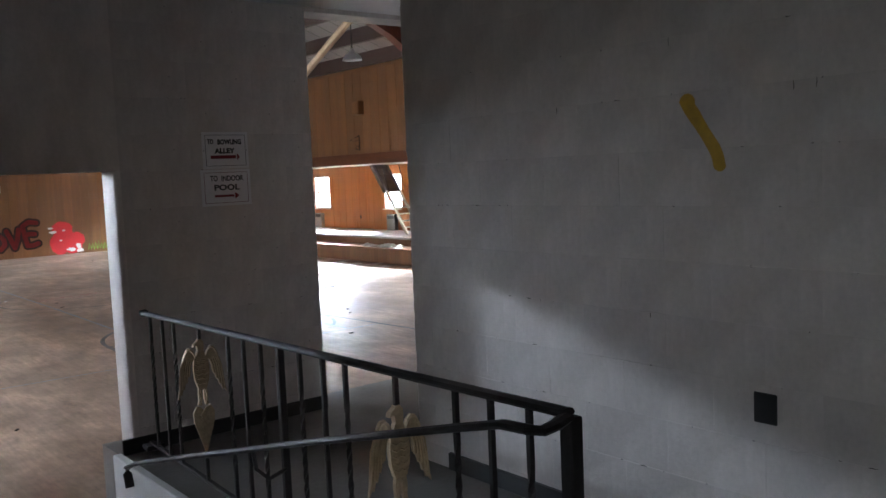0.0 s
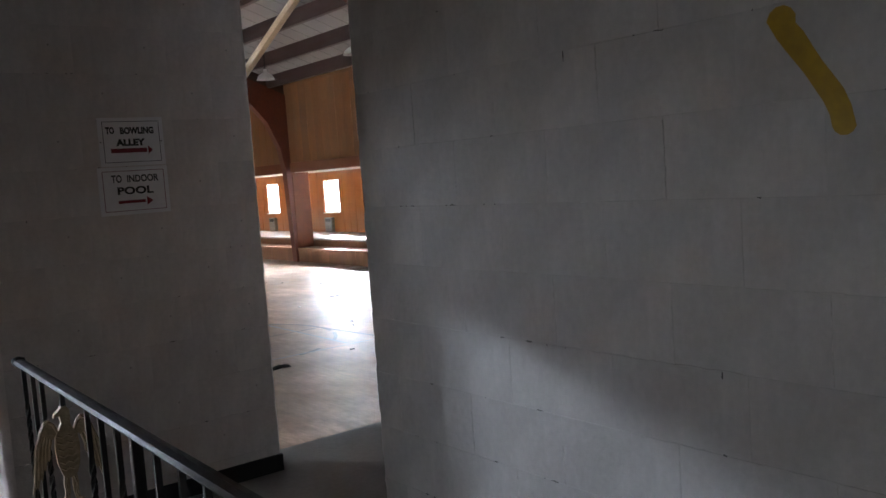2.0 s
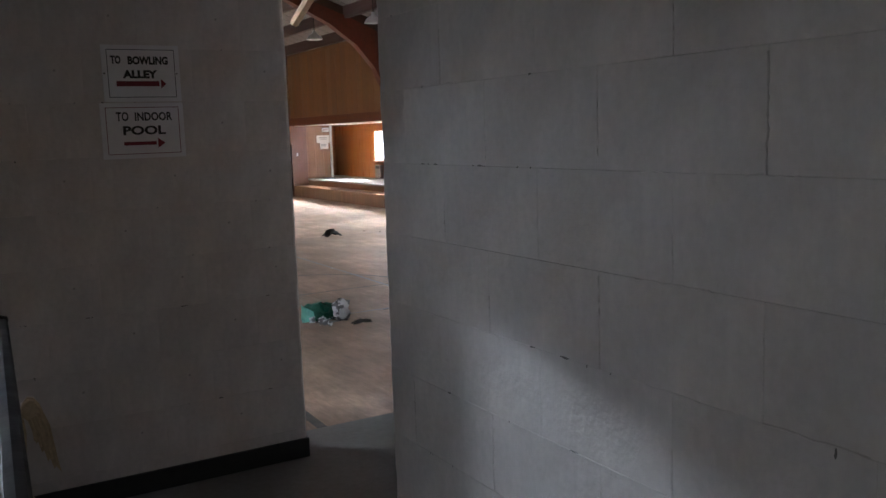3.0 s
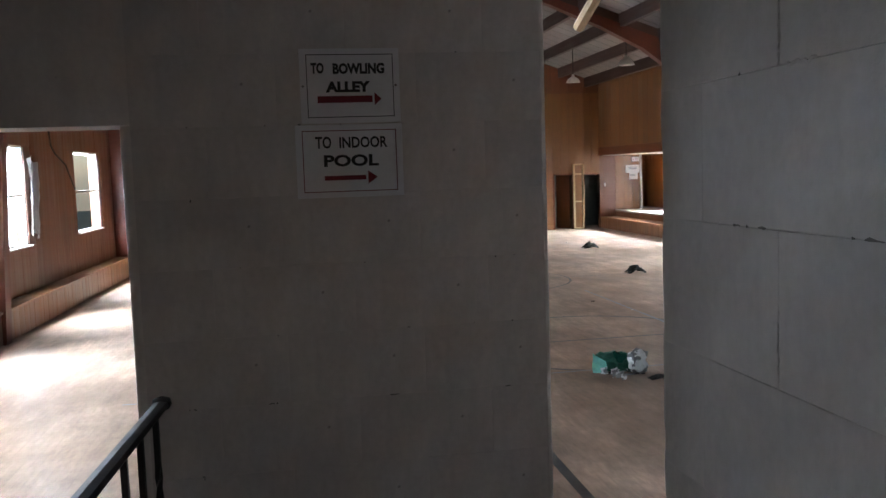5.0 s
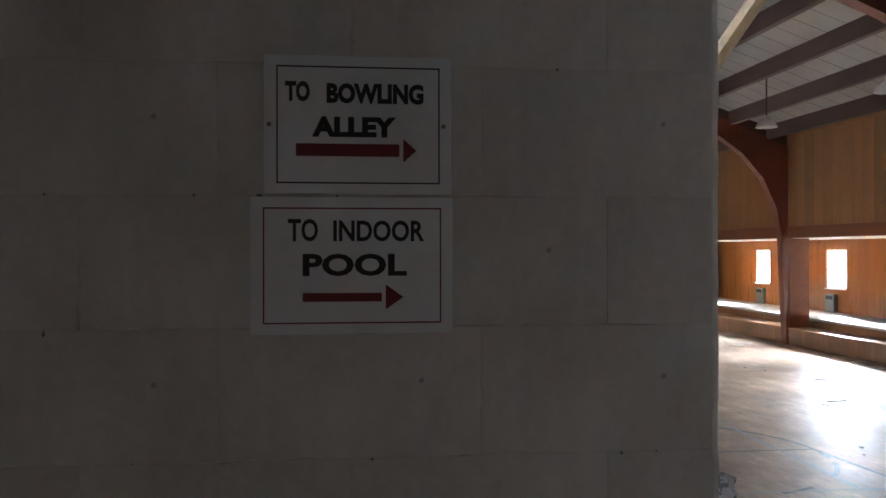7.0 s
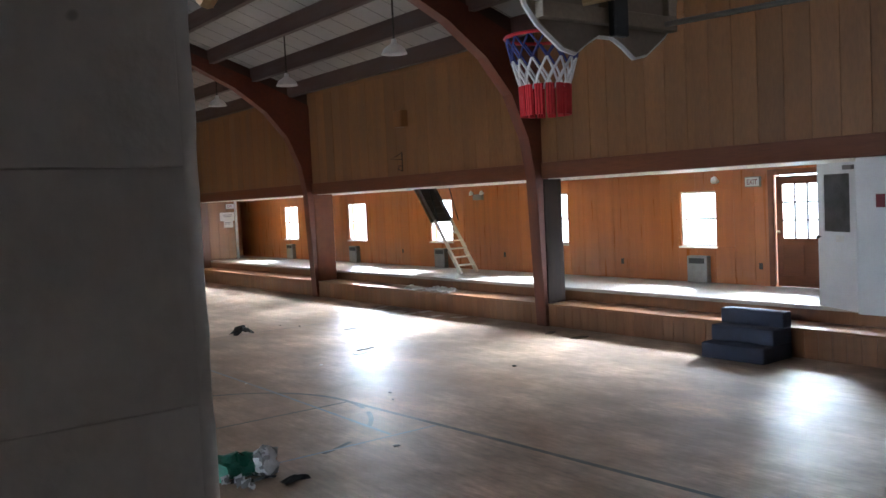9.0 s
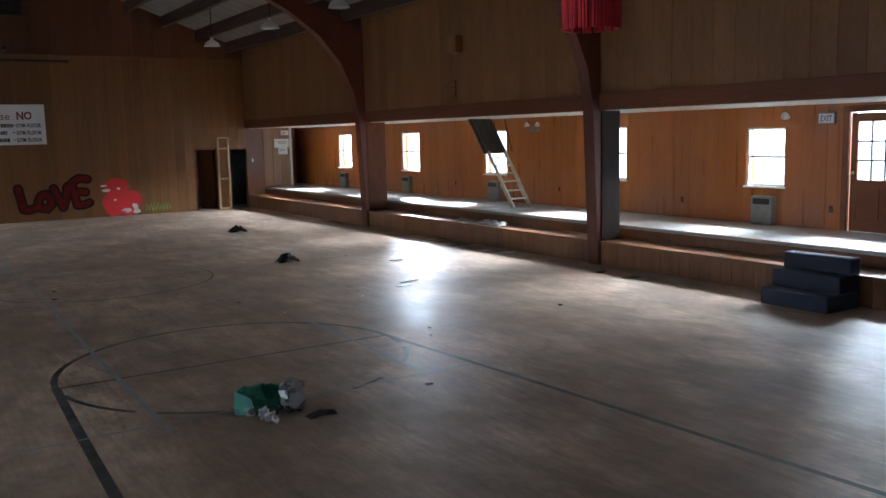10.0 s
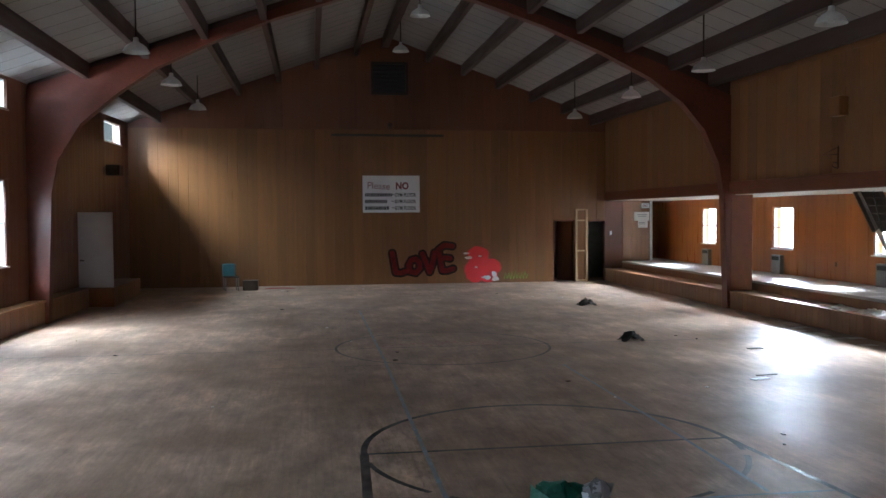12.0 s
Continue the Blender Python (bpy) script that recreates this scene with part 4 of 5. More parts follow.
def strokes(lines, w, lift):
    """Sprayed strokes on the end wall: a band along each line with round joints."""
    bm = bmesh.new()
    step = 0
    for pts in lines:
        for (xa, za), (xb, zb) in zip(pts, pts[1:]):
            n = Vector((-(zb - za), xb - xa)).normalized() * w / 2
            ang = math.atan2(n.y, n.x)
            round_a = [(xa + w / 2 * math.cos(ang + math.pi * k / 7), za + w / 2 * math.sin(ang + math.pi * k / 7)) for k in range(8)]
            round_b = [(xb + w / 2 * math.cos(ang + math.pi + math.pi * k / 7), zb + w / 2 * math.sin(ang + math.pi + math.pi * k / 7)) for k in range(8)]
            prism(bm, round_a + round_b, FACE - lift - 0.00025 * step, FACE - 0.0005, lambda u, v, d: (u, d, v))
            step += 1
    return bm


for ch, lines in LETTERS.items():
    outline = part("letter_outline", strokes(lines, 0.29, 0.0015), M_LOVEK, love)
    part("letter", strokes(lines, 0.16, 0.0045), M_LOVE, love)
heart = thing("heart_graffiti", "two red spray painted hearts with white marks", "graffiti")


def blob(cx, cz, rx, rz, n=26, wob=0.06, seed=1):
    q = random.Random(seed)
    return [(cx + rx * math.cos(2 * math.pi * k / n) * (1 + q.uniform(-wob, wob)), cz + rz * math.sin(2 * math.pi * k / n) * (1 + q.uniform(-wob, wob))) for k in range(n)]


for i, o in enumerate((blob(6.32, 0.92, 0.37, 0.29, seed=1), blob(6.22, 0.42, 0.36, 0.40, seed=2), blob(6.78, 0.52, 0.32, 0.28, seed=3), blob(6.66, 0.28, 0.34, 0.26, seed=4))):
    part("heart_lobe", flat_xz(o, FACE - 0.004 - i * 0.0012, FACE - 0.001), M_HEART, heart)
for i, o in enumerate((blob(6.0, 0.83, 0.12, 0.05, 10, 0.3, 5), blob(5.92, 0.98, 0.10, 0.035, 8, 0.2, 6), blob(6.38, 0.88, 0.07, 0.035, 8, 0.2, 7), blob(6.86, 0.28, 0.11, 0.12, 12, 0.4, 8), blob(6.60, 0.18, 0.16, 0.07, 12, 0.4, 9), blob(6.90, 0.12, 0.12, 0.07, 10, 0.4, 10), blob(6.25, 0.52, 0.05, 0.03, 8, 0.2, 11))):
    part("white_mark", flat_xz(o, FACE - 0.0115, FACE - 0.0085), M_WHITESPRAY, heart)
green = thing("green_graffiti", "thin green spray scrawl above the floor", "graffiti")
bm = bmesh.new()
q = random.Random(3)
for k in range(7):
    x0 = 7.2 + 0.11 * k
    tube(bm, [(x0, FACE - 0.002, 0.10 + q.uniform(0, 0.05)), (x0 + 0.05, FACE - 0.003, 0.28 + q.uniform(-0.05, 0.12)), (x0 + 0.1, FACE - 0.002, 0.12), (x0 + 0.14, FACE - 0.003, 0.2 + q.uniform(-0.05, 0.1))], 0.014, 5, squash=(0.002, 0.014))
part("scrawl", bm, M_GREENSPRAY, green)

board = thing("rules_sign", "large white rules board with red and black lettering", "sign")
part("panel", bx(2.52, 4.38, FACE - 0.02, FACE, 2.34, 3.54, bevel=0.004), M_WHITE, board)
part("lettering", moved(words("NO", 0.22, 0.001, 0.012, 0.42), pose(3.60, FACE - 0.022, 3.10)), M_SIGNRED, board)
part("lettering", moved(words("Please", 0.22, 0.001, 0.0, 0.72), pose(2.68, FACE - 0.022, 3.12, 0, 3)), M_SIGNRED, board)
for k, wa in enumerate((0.84, 0.72, 0.78)):
    z = 2.86 - 0.215 * k
    q = random.Random(60 + k)
    x = 2.60
    while x < 2.60 + wa:
        d = q.uniform(0.05, 0.085)
        part("text_bar", bx(x, x + d - 0.014, FACE - 0.0222, FACE - 0.0205, z, z + 0.11), M_SIGNBLACK, board)
        x += d
    part("lettering", moved(words("GYM FLOOR", 0.11, 0.001, 0.005, 0.70), pose(3.56, FACE - 0.022, z)), M_SIGNBLACK, board)
    part("text_bar", bx(3.46, 3.53, FACE - 0.0222, FACE - 0.0205, z + 0.05, z + 0.075), M_SIGNBLACK, board)
tagged(part("wall_rail", bx(1.53, 5.18, FACE - 0.05, FACE, 4.80, 4.88, bevel=0.006), M_DARK), "dark timber rail fixed across the end wall", "rail")
vent = thing("extractor_fan", "dark louvred extractor fan under the gable", "extractor fan")
part("fan_frame", (lambda b: (box(b, 2.82, 4.02, FACE - 0.06, FACE, 6.14, 6.22), box(b, 2.82, 4.02, FACE - 0.06, FACE, 7.12, 7.20), box(b, 2.82, 2.9, FACE - 0.06, FACE, 6.22, 7.12), box(b, 3.94, 4.02, FACE - 0.06, FACE, 6.22, 7.12), b)[-1])(bmesh.new()), M_DARK, vent)
part("fan_back", bx(2.9, 3.94, FACE - 0.01, FACE, 6.22, 7.12), M_BLACK, vent)
for k in range(7):
    part("slat", moved(bx(-0.52, 0.52, -0.03, 0.03, -0.003, 0.003), pose(3.42, FACE - 0.035, 6.30 + 0.125 * k, 35)), M_DARK, vent)
spot = thing("spotlight", "small dark spotlight on the end wall", "spotlight")
part("mount", bx(3.37, 3.45, FACE - 0.12, FACE, 5.05, 5.08, bevel=0.004), M_DARK, spot)
part("head", moved((lambda b: (lathe(b, [(0.03, -0.08), (0.06, 0.02), (0.075, 0.08), (0.01, 0.085)], 14, cap=True), b)[-1])(bmesh.new()), pose(3.41, FACE - 0.14, 5.14, 70)), M_DARK, spot, smooth=True)

# bare stud frame between the two openings, their linings
fr = thing("stud_frame", "bare pine stud frame standing between two doorways", "stud frame")
for x in (9.64, 10.0):
    part("stud", bx(x, x + 0.06, FACE - 0.09, FACE, 0.0, 2.42, bevel=0.003), M_PINE, fr)
for z in (2.40, 2.04, 1.02, 0.02):
    part("noggin", bx(9.70, 10.0, FACE - 0.088, FACE - 0.004, z - 0.02, z + 0.03, bevel=0.003), M_PINE, fr)
part("cover_panel", bx(9.70, 10.0, FACE - 0.012, FACE - 0.002, 0.03, 2.4), M_PANEL, fr)
for i, (a, b, zt) in enumerate(((8.92, 9.60, 2.02), (10.10, 10.69, 2.0))):
    d = tagged(new(f"door_{i + 1}"), "empty doorway with a brown timber lining", "doorway", kind="structure")
    for x0, x1 in ((a - 0.05, a), (b, min(b + 0.05, 10.69))):
        if x1 - x0 > 0.01:
            part("jamb", bx(x0, x1, FACE - 0.02, YN + 0.21, 0, zt + 0.05, bevel=0.004), M_BEAM, d)
    part("head", bx(a, b, FACE - 0.02, YN + 0.21, zt, zt + 0.05, bevel=0.004), M_BEAM, d)
part("door_leaf", moved(bx(0, 0.62, -0.02, 0.02, 0.0, 2.0, bevel=0.004), pose(9.58, YN + 0.18, 0.01, 0, 0, 125)), M_PANEL_DK, bpy.data.objects["door_1"], "brown door standing open")
tagged(part("light_switch", bx(10.86, 10.93, FACE - 0.012, FACE, 1.55, 1.68, bevel=0.003), M_WHITE), "white switch plate on the panelling", "switch")
nt = thing("wall_notice", "two white paper notices pinned to the panelling", "notice")
for x0, x1, z0, z1 in ((11.72, 12.26, 2.02, 2.32), (11.86, 12.20, 1.78, 2.03)):
    part("sheet", bx(x0, x1, FACE - 0.006, FACE - 0.002, z0, z1), M_PAPER, nt)
for z, w in ((2.22, 0.36), (2.16, 0.3), (1.95, 0.22), (1.90, 0.2)):
    part("text_bar", bx(12.0 - w / 2, 12.0 + w / 2, FACE - 0.008, FACE - 0.0065, z, z + 0.022), M_GREY, nt)
part("stage_jamb", bx(12.28, 12.36, FACE - 0.05, YN + 0.2, 0.66, 2.69, bevel=0.004), M_WHITE, wall_north, "white painted jamb")

# exit signs, emergency lights
def exit_sign(m, label):
    e = thing("exit_sign", label, "exit sign", m)
    part("case", bx(-0.15, 0.15, -0.05, 0.0, -0.09, 0.09, bevel=0.006), M_GREY, e)
    part("face", bx(-0.135, 0.135, -0.054, -0.051, -0.075, 0.075), M_WHITE, e)
    part("lettering", moved(words("EXIT", 0.09, 0.0008, 0.002, 0.2), pose(-0.10, -0.0555, -0.045)), M_SIGNRED, e)
    return e


exit_sign(pose(12.10, FACE, 2.53), "dusty white exit sign above the stage")
exit_sign(pose(XB - 0.016, 8.2, 2.47, 0, 0, -90), "dusty white exit sign beside the stage door")


def emergency(m):
    e = thing("emergency_light", "grey twin-lamp emergency light on the panelling", "emergency light", m)
    part("case", bx(-0.16, 0.16, -0.09, 0.0, -0.08, 0.06, bevel=0.008), M_GREY, e)
    for x in (-0.2, 0.2):
        part("lamp_head", moved((lambda b: (lathe(b, [(0.02, -0.03), (0.045, 0.02), (0.06, 0.05), (0.01, 0.055)], 12, cap=True), b)[-1])(bmesh.new()), pose(x, -0.07, 0.08, 75)), M_LAMP, e, smooth=True)


emergency(pose(XB - 0.016, 15.75, 2.44, 0, 0, -90))
tagged(part("flood_lamp", moved((lambda b: (lathe(b, [(0.03, -0.07), (0.055, 0.0), (0.07, 0.05), (0.01, 0.06)], 12, cap=True), b)[-1])(bmesh.new()), pose(XB - 0.09, 8.93, 2.52, 75, 0, -90)), M_LAMP, smooth=True), "small lamp above the stage window", "lamp")

# wall heaters below the stage windows
def heater():
    h = thing("wall_heater", "grey metal wall heater under a stage window", "wall heater", group="stage heaters")
    part("case", bx(-0.22, 0.22, -0.13, 0.0, 0.0, 0.50, bevel=0.012), M_GREY, h)
    part("outlet", bx(-0.17, 0.17, -0.134, -0.128, 0.36, 0.46), M_BLACK, h)
    for k in range(4):
        part("louvre", bx(-0.17, 0.17, -0.142, -0.134, 0.375 + 0.024 * k, 0.382 + 0.024 * k), M_DARK, h)
    return h


h0 = heater()
hs = [25.85, 21.70, 17.35, 9.35]
h0.matrix_basis = pose(XB - 0.016, hs[0], 0.66, 0, 0, -90)
for y in hs[1:]:
    copy_thing(h0, pose(XB - 0.016, y, 0.66, 0, 0, -90))
for y, z in ((19.2, 1.05), (11.25, 1.0), (8.1, 1.0), (14.9, 1.05)):
    tagged(part("wall_socket", bx(XB - 0.024, XB - 0.014, y - 0.035, y + 0.035, z - 0.055, z + 0.055, bevel=0.002), M_DARK), "small dark socket plate on the panelling", "socket")

# stage door with nine panes
d3 = tagged(new("door_3"), "brown timber door with nine panes of glass", "door", kind="structure")
ya, yb, x0, x1 = 6.91, 7.81, XB + 0.03, XB + 0.075
bm = bmesh.new()
for a, b in ((ya, ya + 0.11), (yb - 0.11, yb)):
    box(bm, x0, x1, a, b, 0.665, 2.54)
for a, b in ((0.665, 0.86), (1.36, 1.49), (2.40, 2.54)):
    box(bm, x0, x1, ya + 0.11, yb - 0.11, a, b)
box(bm, x0, x1, (ya + yb) / 2 - 0.04, (ya + yb) / 2 + 0.04, 0.86, 1.36)
part("door_frame", bm, M_BEAM, d3)
for a, b in ((ya + 0.11, (ya + yb) / 2 - 0.04), ((ya + yb) / 2 + 0.04, yb - 0.11)):
    part("door_panel", bx(x0 + 0.012, x1 - 0.012, a, b, 0.86, 1.36), M_BEAM, d3)
for k in (1, 2):
    y = ya + 0.11 + (yb - ya - 0.22) * k / 3
    part("glazing_bar", bx(x0 + 0.005, x1 - 0.005, y - 0.015, y + 0.015, 1.49, 2.40), M_GREY, d3)
    z = 1.49 + 0.91 * k / 3
    part("glazing_bar", bx(x0 + 0.006, x1 - 0.006, ya + 0.11, yb - 0.11, z - 0.015, z + 0.015), M_GREY, d3)
for i in range(3):
    for k in range(3):
        a, b = (ya + 0.11 + (yb - ya - 0.22) * i / 3 + 0.011, ya + 0.11 + (yb - ya - 0.22) * (i + 1) / 3 - 0.011)
        c, d = (1.49 + 0.91 * k / 3 + 0.011, 1.49 + 0.91 * (k + 1) / 3 - 0.011)
        p = part("pane", bx(x0 + 0.02, x0 + 0.024, a, b, c, d), M_GLASS, d3)
        p.visible_shadow = False
for a, b, c, d in ((6.79, 6.90, 0.66, 2.66), (7.82, 7.93, 0.66, 2.66), (6.90, 7.82, 2.56, 2.66)):
    part("casing", bx(XB - 0.03, XB + 0.03, a, b, c, d, bevel=0.004), M_BEAM, d3)
part("door_handle", (lambda b: (lathe(b, [(0.006, 0.0), (0.012, 0.02), (0.028, 0.035), (0.028, 0.055), (0.008, 0.065)], 12), moved(b, pose(XB + 0.03, 7.75, 1.6, 0, -90)))[-1])(bmesh.new()), M_BRASS, d3, smooth=True)
daylight("daylight", pose(XB + 2.15, 7.36, 3.18, 0, 63, 0), 0.85, 1.3, SKYLIGHT * 5.0, beam=120)
structure("backdrop", bx(XB + 2.3, XB + 2.32, 3.8, 8.7, 0.3, 2.7), M_OUTSIDE, "plain bright overcast sky outside a door", "backdrop")

# open white door with a wired pane
od = thing("door_4", "white painted door with a glass pane standing open", "door", pose(XE + 0.24, 5.23, 0.665, 0, 0, 62), kind="structure")
W, H = 0.88, 2.0
bm = bmesh.new()
box(bm, 0, 0.14, -0.02, 0.02, 0, H)
box(bm, W - 0.14, W, -0.02, 0.02, 0, H)
box(bm, 0.14, W - 0.14, -0.02, 0.02, 0, 1.06)
box(bm, 0.14, W - 0.14, -0.02, 0.02, 1.85, H)
part("leaf", bm, M_WHITE, od)
part("pane", bx(0.14, W - 0.14, -0.004, 0.004, 1.06, 1.85), mat("dusty_glass", (0.10, 0.10, 0.10), 0.15, var=0.3, scale=4, spec=0.6), od, "dusty grey glass")
part("door_notice", bx(0.28, 0.46, 0.0205, 0.0225, 0.92, 1.01), M_PAPER, od)
part("door_notice", bx(0.28, 0.46, -0.0225, -0.0205, 0.92, 1.01), M_PAPER, od)
part("door_knob", (lambda b: (lathe(b, [(0.008, 0.0), (0.012, 0.03), (0.03, 0.045), (0.025, 0.07), (0.004, 0.075)], 12), moved(b, pose(W - 0.07, 0.02, 0.98, -90)))[-1])(bmesh.new()), M_DARK, od, smooth=True)
part("closer", bx(0.02, 0.22, 0.02, 0.07, 1.9, 1.96, bevel=0.006), M_GREY, od)
ps = thing("partition_sign", "small white and red sign on the partition", "sign")
part("panel", bx(XE + 0.113, XE + 0.119, 4.62, 4.92, 2.05, 2.24), M_PAPER, ps)
part("red_block", bx(XE + 0.110, XE + 0.1125, 4.80, 4.92, 2.06, 2.23), M_SIGNRED, ps)
for z in (2.19, 2.15, 2.10):
    part("text_bar", bx(XE + 0.1105, XE + 0.1125, 4.65, 4.77, z, z + 0.018), M_SIGNBLACK, ps)

# carpeted steps up to the stage
st = thing("carpeted_steps", "three navy carpeted steps against the stage", "steps")
for k in range(3):
    part("step", bx(9.97 + 0.24 * k, XE - 0.03, 6.05, 7.05, 0.22 * k, 0.22 * (k + 1), bevel=0.015), M_NAVY, st)

# folding loft ladder
ld = thing("loft_ladder", "folding loft ladder hanging open from the stage ceiling", "ladder")
M_LADDER = mat("pale_ladder_wood", (0.66, 0.58, 0.46), 0.5, var=0.15, scale=2, stretch=(6, 6, 1))
M_LOFT = mat("dark_hatch", (0.07, 0.05, 0.035), 0.6, var=0.35, scale=4)
top, foot = Vector((12.25, 16.85, 2.69)), Vector((12.25, 15.25, 0.67))
dv = (foot - top).normalized()
nv = Vector((0, -dv.z, dv.y))
mid = top.lerp(foot, 0.40)


def bar_between(a, b, wx, wn, x0):
    bm = bmesh.new()
    c = [(x0 - wx, -wn), (x0 + wx, -wn), (x0 + wx, wn), (x0 - wx, wn)]
    va = [bm.verts.new(a + Vector((u, 0, 0)) + nv * v) for u, v in c]
    vb = [bm.verts.new(b + Vector((u, 0, 0)) + nv * v) for u, v in c]
    bm.faces.new(va[::-1])
    bm.faces.new(vb)
    for k in range(4):
        bm.faces.new((va[k], va[(k + 1) % 4], vb[(k + 1) % 4], vb[k]))
    bmesh.ops.recalc_face_normals(bm, faces=bm.faces[:])
    return bm


part("hatch_panel", bar_between(top, mid, 0.33, 0.012, 0.0), M_LOFT, ld, "dark hatch board")
for x in (-0.24, 0.24):
    part("upper_rail", bar_between(top - nv * 0.06, mid - nv * 0.06, 0.014, 0.045, x), M_LOFT, ld)
    part("rail", bar_between(mid - nv * 0.05, top.lerp(foot, 0.74) - nv * 0.05, 0.016, 0.045, x), M_LADDER, ld)
    part("rail", bar_between(top.lerp(foot, 0.735) - nv * 0.02, foot - nv * 0.02, 0.022, 0.05, x), M_LADDER, ld)
for t in (0.08, 0.16, 0.24, 0.32):
    part("tread", moved(bx(-0.23, 0.23, -0.05, 0.05, -0.01, 0.01), Matrix.Translation(top.lerp(foot, t) - nv * 0.06)), M_LOFT, ld)
for t in (0.46, 0.55, 0.64, 0.73, 0.82, 0.91):
    part("tread", moved(bx(-0.225, 0.225, -0.05, 0.05, -0.016, 0.016), Matrix.Translation(top.lerp(foot, t) - nv * (0.05 if t < 0.735 else 0.02))), M_LADDER, ld)
for x in (-0.3, 0.3):
    bm = bmesh.new()
    tube(bm, [(12.25 + x, 16.25, 2.69), (12.25 + x, 15.95, 1.9)], 0.012, 6)
    part("arm", bm, M_IRON, ld)

# fascia fittings
sk = thing("wall_speaker", "boxy pale wooden loudspeaker on the upper wall", "loudspeaker")
part("cabinet", bx(XE - 0.19, XE - 0.005, 15.17, 15.50, 4.06, 4.42, bevel=0.008), M_FASCIA, sk)
part("grille", bx(XE - 0.194, XE - 0.188, 15.20, 15.47, 4.09, 4.39), M_FASCIA, sk)
hk = thing("wall_bracket", "thin black iron bracket on the upper wall", "bracket")
bm = bmesh.new()
tube(bm, [(XE - 0.01, 15.47, 3.52), (XE - 0.01, 15.47, 3.1)], 0.012, 6)
tube(bm, [(XE - 0.01, 15.47, 3.36), (XE - 0.30, 15.50, 3.36), (XE - 0.01, 15.47, 3.50)], 0.008, 6)
tube(bm, [(XE - 0.01, 15.47, 3.2), (XE - 0.10, 15.48, 3.22), (XE - 0.12, 15.48, 3.14), (XE - 0.02, 15.47, 3.1)], 0.008, 6)
part("iron", bm, M_IRON, hk)


# ---- litter ----
def crumpled(name, cx, cy, z, sx, sy, sz, material, label, category, seed, n=9):
    """A rumpled sheet or rag lying on a surface."""
    q = random.Random(seed)
    bm = bmesh.new()
    g = [[None] * n for _ in range(n)]
    for i in range(n):
        for j in range(n):
            u, v = i / (n - 1) - 0.5, j / (n - 1) - 0.5
            h = (0.5 + 0.5 * noise.noise((u * 5 + seed, v * 5, seed * 1.7))) * max(0.0, 1 - 2.6 * (u * u + v * v))
            g[i][j] = bm.verts.new((cx + (u + q.uniform(-0.04, 0.04)) * sx, cy + (v + q.uniform(-0.04, 0.04)) * sy, z + 0.004 + sz * h))
    for i in range(n - 1):
        for j in range(n - 1):
            bm.faces.new((g[i][j], g[i + 1][j], g[i + 1][j + 1], g[i][j + 1]))
    ext = bmesh.ops.solidify(bm, geom=bm.faces[:], thickness=0.003)
    return tagged(part(name, bm, material), label, category)


M_RAG = mat("dark_rag", (0.02, 0.018, 0.018), 0.8, var=0.3, scale=12)
crumpled("dark_rag", 7.62, 21.16, 0, 0.44, 0.34, 0.26, M_RAG, "crumpled black rag on the gym floor", "rag", 3)
crumpled("dark_rag", 6.52, 15.19, 0, 0.40, 0.32, 0.27, M_RAG, "crumpled black rag on the gym floor", "rag", 8)

# torn bag of foil and green plastic
M_BAGG = mat("green_plastic", (0.022, 0.15, 0.10), 0.30, var=0.35, scale=6, grain=30, bump=0.5)
M_BAGT = mat("teal_plastic", (0.20, 0.60, 0.50), 0.35, var=0.2, scale=6)
M_FOIL = mat("silver_foil", (0.66, 0.67, 0.69), 0.28, metal=0.6, var=0.15, scale=9, bump=0.5)
bag = thing("plastic_bag", "torn green and silver plastic bag on the floor", "plastic bag", pose(2.86, 6.70, 0, 0, 0, -22))


def crush(fn, nu, nv_, seed, amp):
    q = random.Random(seed)
    bm = bmesh.new()
    g = []
    for i in range(nu):
        row = []
        for j in range(nv_):
            x, y, z = fn(i / (nu - 1), j / (nv_ - 1))
            row.append(bm.verts.new((x + q.uniform(-amp, amp), y + q.uniform(-amp, amp), max(0.004, z + q.uniform(-amp, amp)))))
        g.append(row)
    for i in range(nu - 1):
        for j in range(nv_ - 1):
            bm.faces.new((g[i][j], g[i + 1][j], g[i + 1][j + 1], g[i][j + 1]))
    bmesh.ops.solidify(bm, geom=bm.faces[:], thickness=0.003)
    bmesh.ops.recalc_face_normals(bm, faces=bm.faces[:])
    return bm


def sack(x0, x1, ry, rz, a0, a1, flare, nu, nv_, seed, amp):
    """A crushed tube of plastic lying along x, from angle a0 to a1 round its axis."""
    def at(u, v):
        a = radians(a0 + (a1 - a0) * v)
        k = (0.55 + 0.45 * math.sin(math.pi * min(1.0, 0.18 + u * 0.75))) * (1 + flare * u)
        return (x0 + (x1 - x0) * u, ry * k * math.cos(a), rz * 0.85 + rz * k * math.sin(a))
    return crush(at, nu, nv_, seed, amp)


